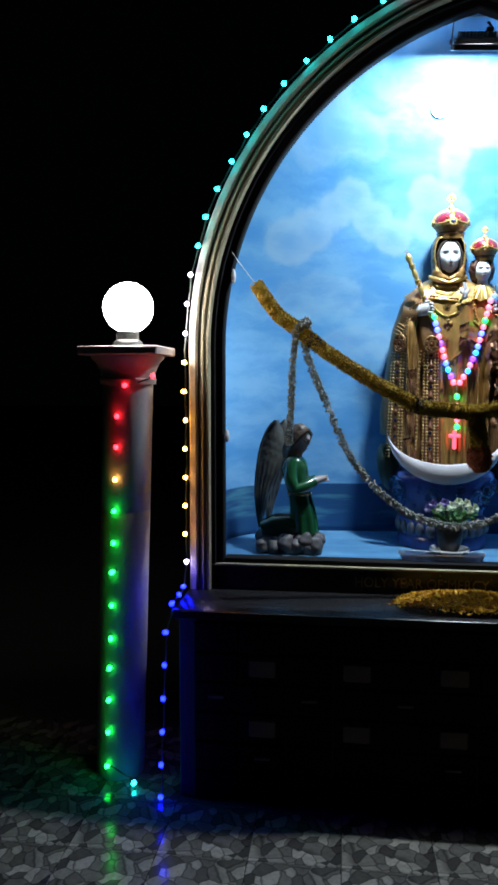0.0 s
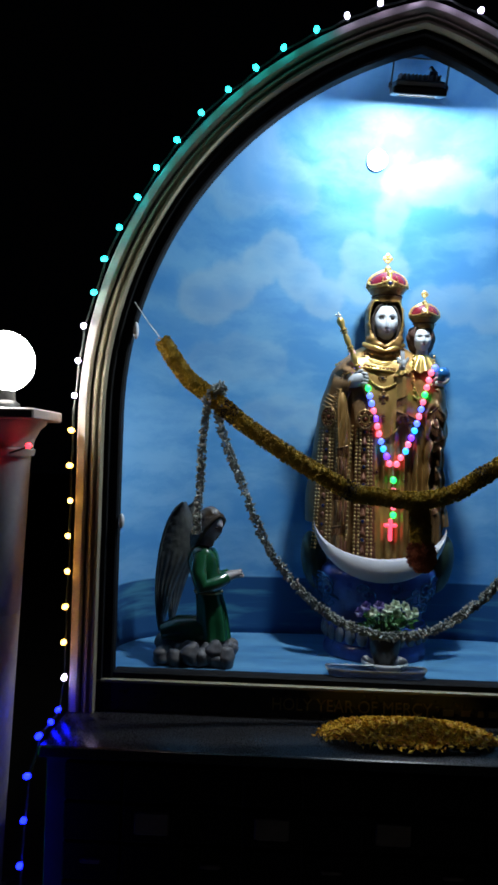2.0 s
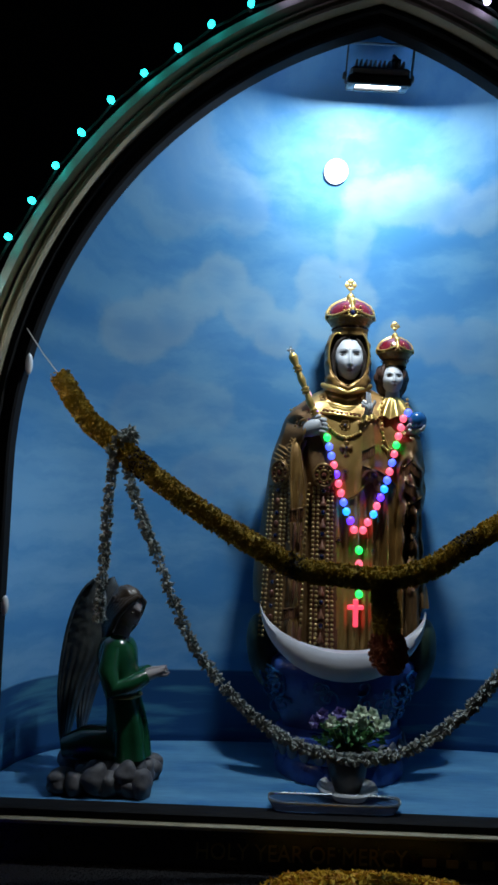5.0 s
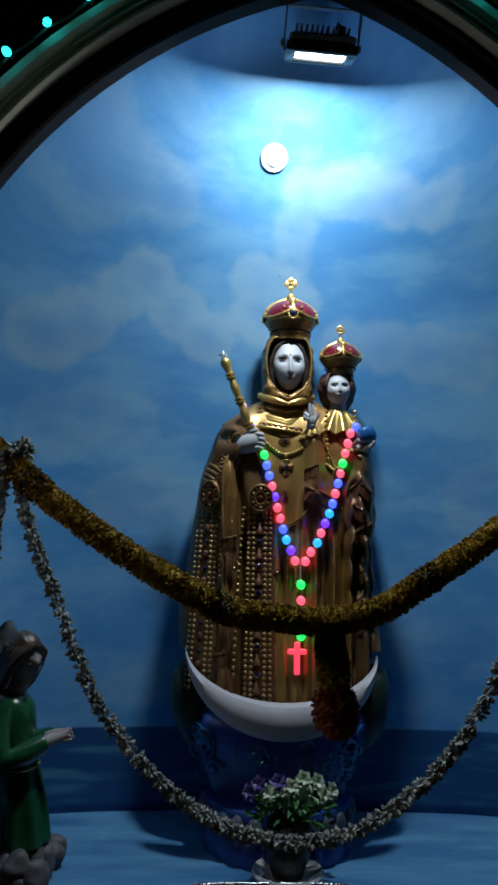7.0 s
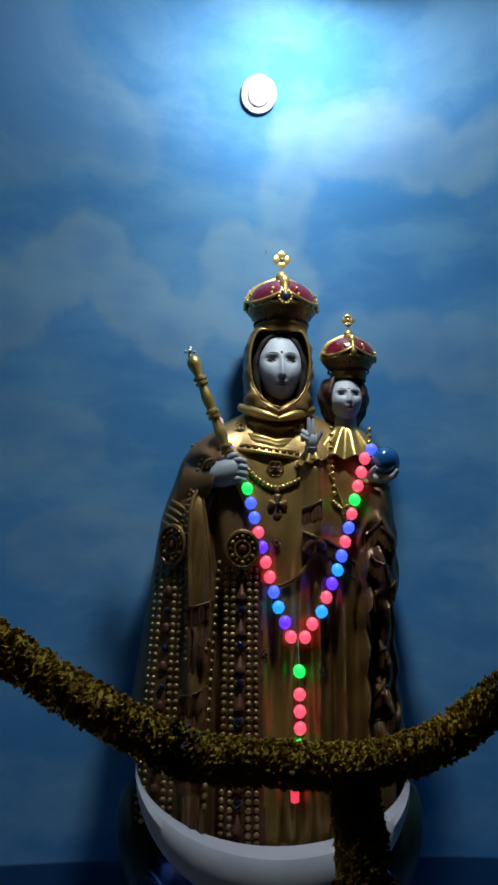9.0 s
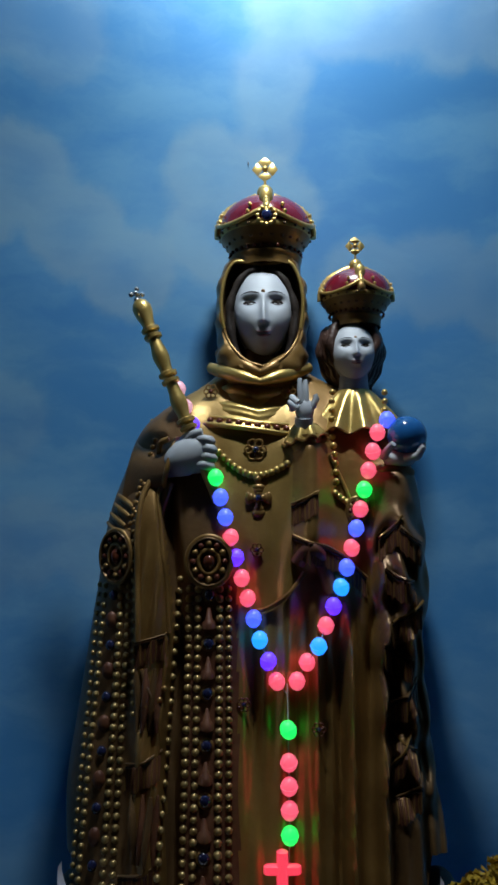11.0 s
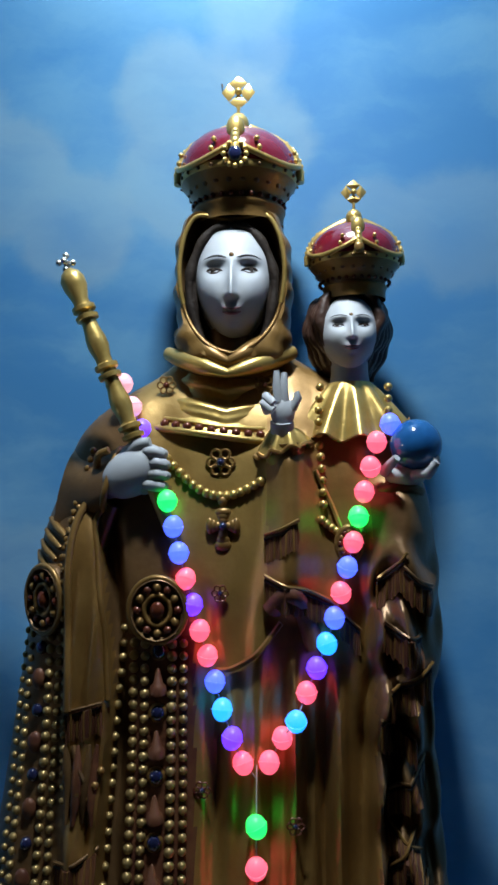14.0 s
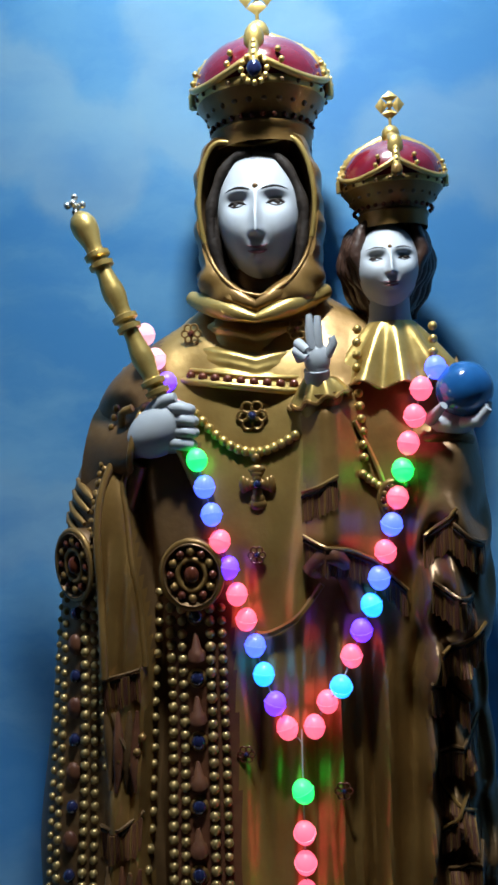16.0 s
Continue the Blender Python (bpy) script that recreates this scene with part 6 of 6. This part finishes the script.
    g.grid([ring(0.01, 0.869), ring(0.93, 0.869), ring(1.0, 0.892), ring(0.985, 0.892), ring(0.92, 0.872), ring(0.01, 0.872)], 0)
    part("tray_body", g, CLEAR, tray)
    g = Geo()
    g.tube(ring(1.0, 0.893), 0.0022, 0, 8, False)
    for i, p in enumerate(ring(1.0, 0.897)[:-1]):
        g.ball(p, 0.0026, 0, 6, 5)
    part("rim", g, S_SILVER, tray, "silver beaded rim")


offerings()


# ---- floodlight, wall cap, clips ----
def floodlight():
    f = thing("floodlight", "black floodlight fixed under the apex, switched on", "lamp", at=tuple(LAMP))
    m = pose(LAMP.x, LAMP.y, LAMP.z, LAMP_TILT, LAMP_LEAN, 0)

    def made(name, g, mat, label=""):
        g.turn(m)
        return part(name, g, mat, f, label)
    g = Geo()
    g.box((-0.092, -0.066, 0.0), (0.092, -0.046, 0.024), 0, 0.003)
    g.box((-0.092, 0.046, 0.0), (0.092, 0.066, 0.024), 0, 0.003)
    g.box((-0.092, -0.0455, 0.0), (-0.066, 0.0455, 0.024), 0, 0.003)
    g.box((0.066, -0.0455, 0.0), (0.092, 0.0455, 0.024), 0, 0.003)
    made("bezel", g, BLACK_METAL)
    g = Geo()
    g.box((-0.086, -0.060, 0.0245), (0.086, 0.060, 0.048), 0, 0.006)
    made("housing", g, GREY_METAL)
    for i in range(11):
        g = Geo()
        g.box((-0.072 + 0.0135 * i, -0.05, 0.0482), (-0.067 + 0.0135 * i, 0.05, 0.068), 0, 0.001)
        made("fin", g, GREY_METAL)
    g = Geo()
    g.box((-0.0655, -0.0452, 0.008), (0.0655, 0.0452, 0.014), 0, 0.001)
    made("led_window", g, LED, "bright white led window")
    g = Geo()
    for s in (-1, 1):
        g.box((s * 0.097 - 0.002, -0.012, 0.01), (s * 0.097 + 0.002, 0.012, 0.118), 0, 0.001)
        g.lathe((s * 0.094, 0, 0.03), (s, 0, 0), [(0, 0), (0, 0.011), (0.010, 0.011), (0.012, 0.006), (0.012, 0)], 0, 14)
    g.box((-0.099, -0.012, 0.1182), (0.099, 0.012, 0.122), 0, 0.001)
    made("bracket", g, GREY_METAL)
    g = Geo()
    g.tube([(0.05, 0.02, 0.05), (0.055, 0.03, 0.085), (0.045, 0.05, 0.10), (0.05, 0.12, 0.10)], 0.005, 0, 8)
    g.box((0.035, 0.0, 0.055), (0.062, 0.03, 0.085), 0, 0.003)
    made("cable_gland", g, BLACK_METAL)


floodlight()


def wall_y(z):
    return 0.031 + 0.594 * niche_depth(z)


cap = thing("wall_cap", "round white plastic cap on the painted wall", "wall cap", at=(-0.082, wall_y(2.812), 2.812))
g = Geo()
nrm = Vector((0, -(0.02), (wall_y(2.828) - wall_y(2.808)))).normalized()
base = Vector((-0.082, wall_y(2.812), 2.812)) - nrm * 0.004
g.lathe(base, nrm, [(0, 0), (0, 0.042), (0.010, 0.042), (0.014, 0.040), (0.014, 0.030), (0.012, 0.029), (0.012, 0.0)], 0, 48)
part("rim", g, CLEAR_STRAP, cap)
g = Geo()
g.lathe(base + nrm * 0.0125, nrm, [(0, 0.0), (0, 0.027), (0.005, 0.024), (0.007, 0.0)], 0, 40)
part("disc", g, PLASTER, cap)
for x, z, h in ((-0.946, 2.022, 0.030), (-0.974, 1.375, 0.026)):
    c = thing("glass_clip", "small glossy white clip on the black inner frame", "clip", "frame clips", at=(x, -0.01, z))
    g = Geo()
    g.ball((x + 0.004, -0.012, z), (0.010, 0.012, h), 0, 18, 14)
    part("clip_body", g, CLEAR_STRAP, c)
for x, z in ((-0.051, 2.483), (-0.32, 2.84)):
    y = wall_y(z)
    n = thing("nail", "tiny dark nail in the painted wall", "nail", "wall nails", at=(x, y, z))
    g = Geo()
    g.tube([(x, y + 0.004, z), (x, y - 0.002, z), (x + 0.001, y - 0.003, z - 0.005)], 0.0009, 0, 8)
    part("nail_head", g, DARK_KNOT, n)


# ---- pieces: plinth cladding and paving tiles ----
def piece_mesh(name, w, d, h, mat, bevel):
    g = Geo()
    g.box((-w / 2, -d / 2, -h / 2), (w / 2, d / 2, h / 2), 0, bevel)
    return g.mesh(name, [mat], 30)


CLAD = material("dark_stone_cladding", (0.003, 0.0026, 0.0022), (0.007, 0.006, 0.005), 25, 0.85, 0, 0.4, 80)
CLAD_PALE = material("brown_stone_cladding", (0.065, 0.042, 0.03), (0.14, 0.092, 0.066), 14, 0.6, 0, 0.4, 80)
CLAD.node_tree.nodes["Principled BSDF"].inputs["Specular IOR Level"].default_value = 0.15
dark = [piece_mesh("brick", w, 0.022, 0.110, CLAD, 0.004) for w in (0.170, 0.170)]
pale = piece_mesh("brick", 0.102, 0.026, 0.066, CLAD_PALE, 0.004)
strip = piece_mesh("brick", 0.06, 0.026, 0.014, CLAD_PALE, 0.003)
for row in range(6):
    z = 0.058 + 0.1165 * row
    for k in range(-7, 7):
        x = -0.083 + 0.176 * k
        if abs(x) > 1.02:
            continue
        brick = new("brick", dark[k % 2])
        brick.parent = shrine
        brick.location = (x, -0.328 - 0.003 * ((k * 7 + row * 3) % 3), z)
        inlay = None
        if row in (2, 4) and k % 2 == 0:
            inlay = pale
        elif row == 3 and k % 2:
            inlay = strip
        elif row == 1 and (k * 5 + row) % 4 == 1:
            inlay = strip
        if inlay:
            b = new("brick", inlay)
            b.parent = shrine
            b.location = (x, -0.338, z + 0.004)
tile = piece_mesh("tile", 0.3105, 0.3105, 0.012, PEBBLE, 0.002)
for i in range(-9, 9):
    for j in range(-6, 7):
        x, y = -0.486 + 0.313 * (i + 0.5), -0.375 + 0.313 * (j + 0.5)
        if (abs(x) < 1.0 and -0.3 < y < 0.85) or y > 0.3:
            continue
        t = new("tile", tile)
        t.parent = paving
        t.location = (x, y, -0.006 + 0.0006 * ((i * 3 + j * 5) % 3))
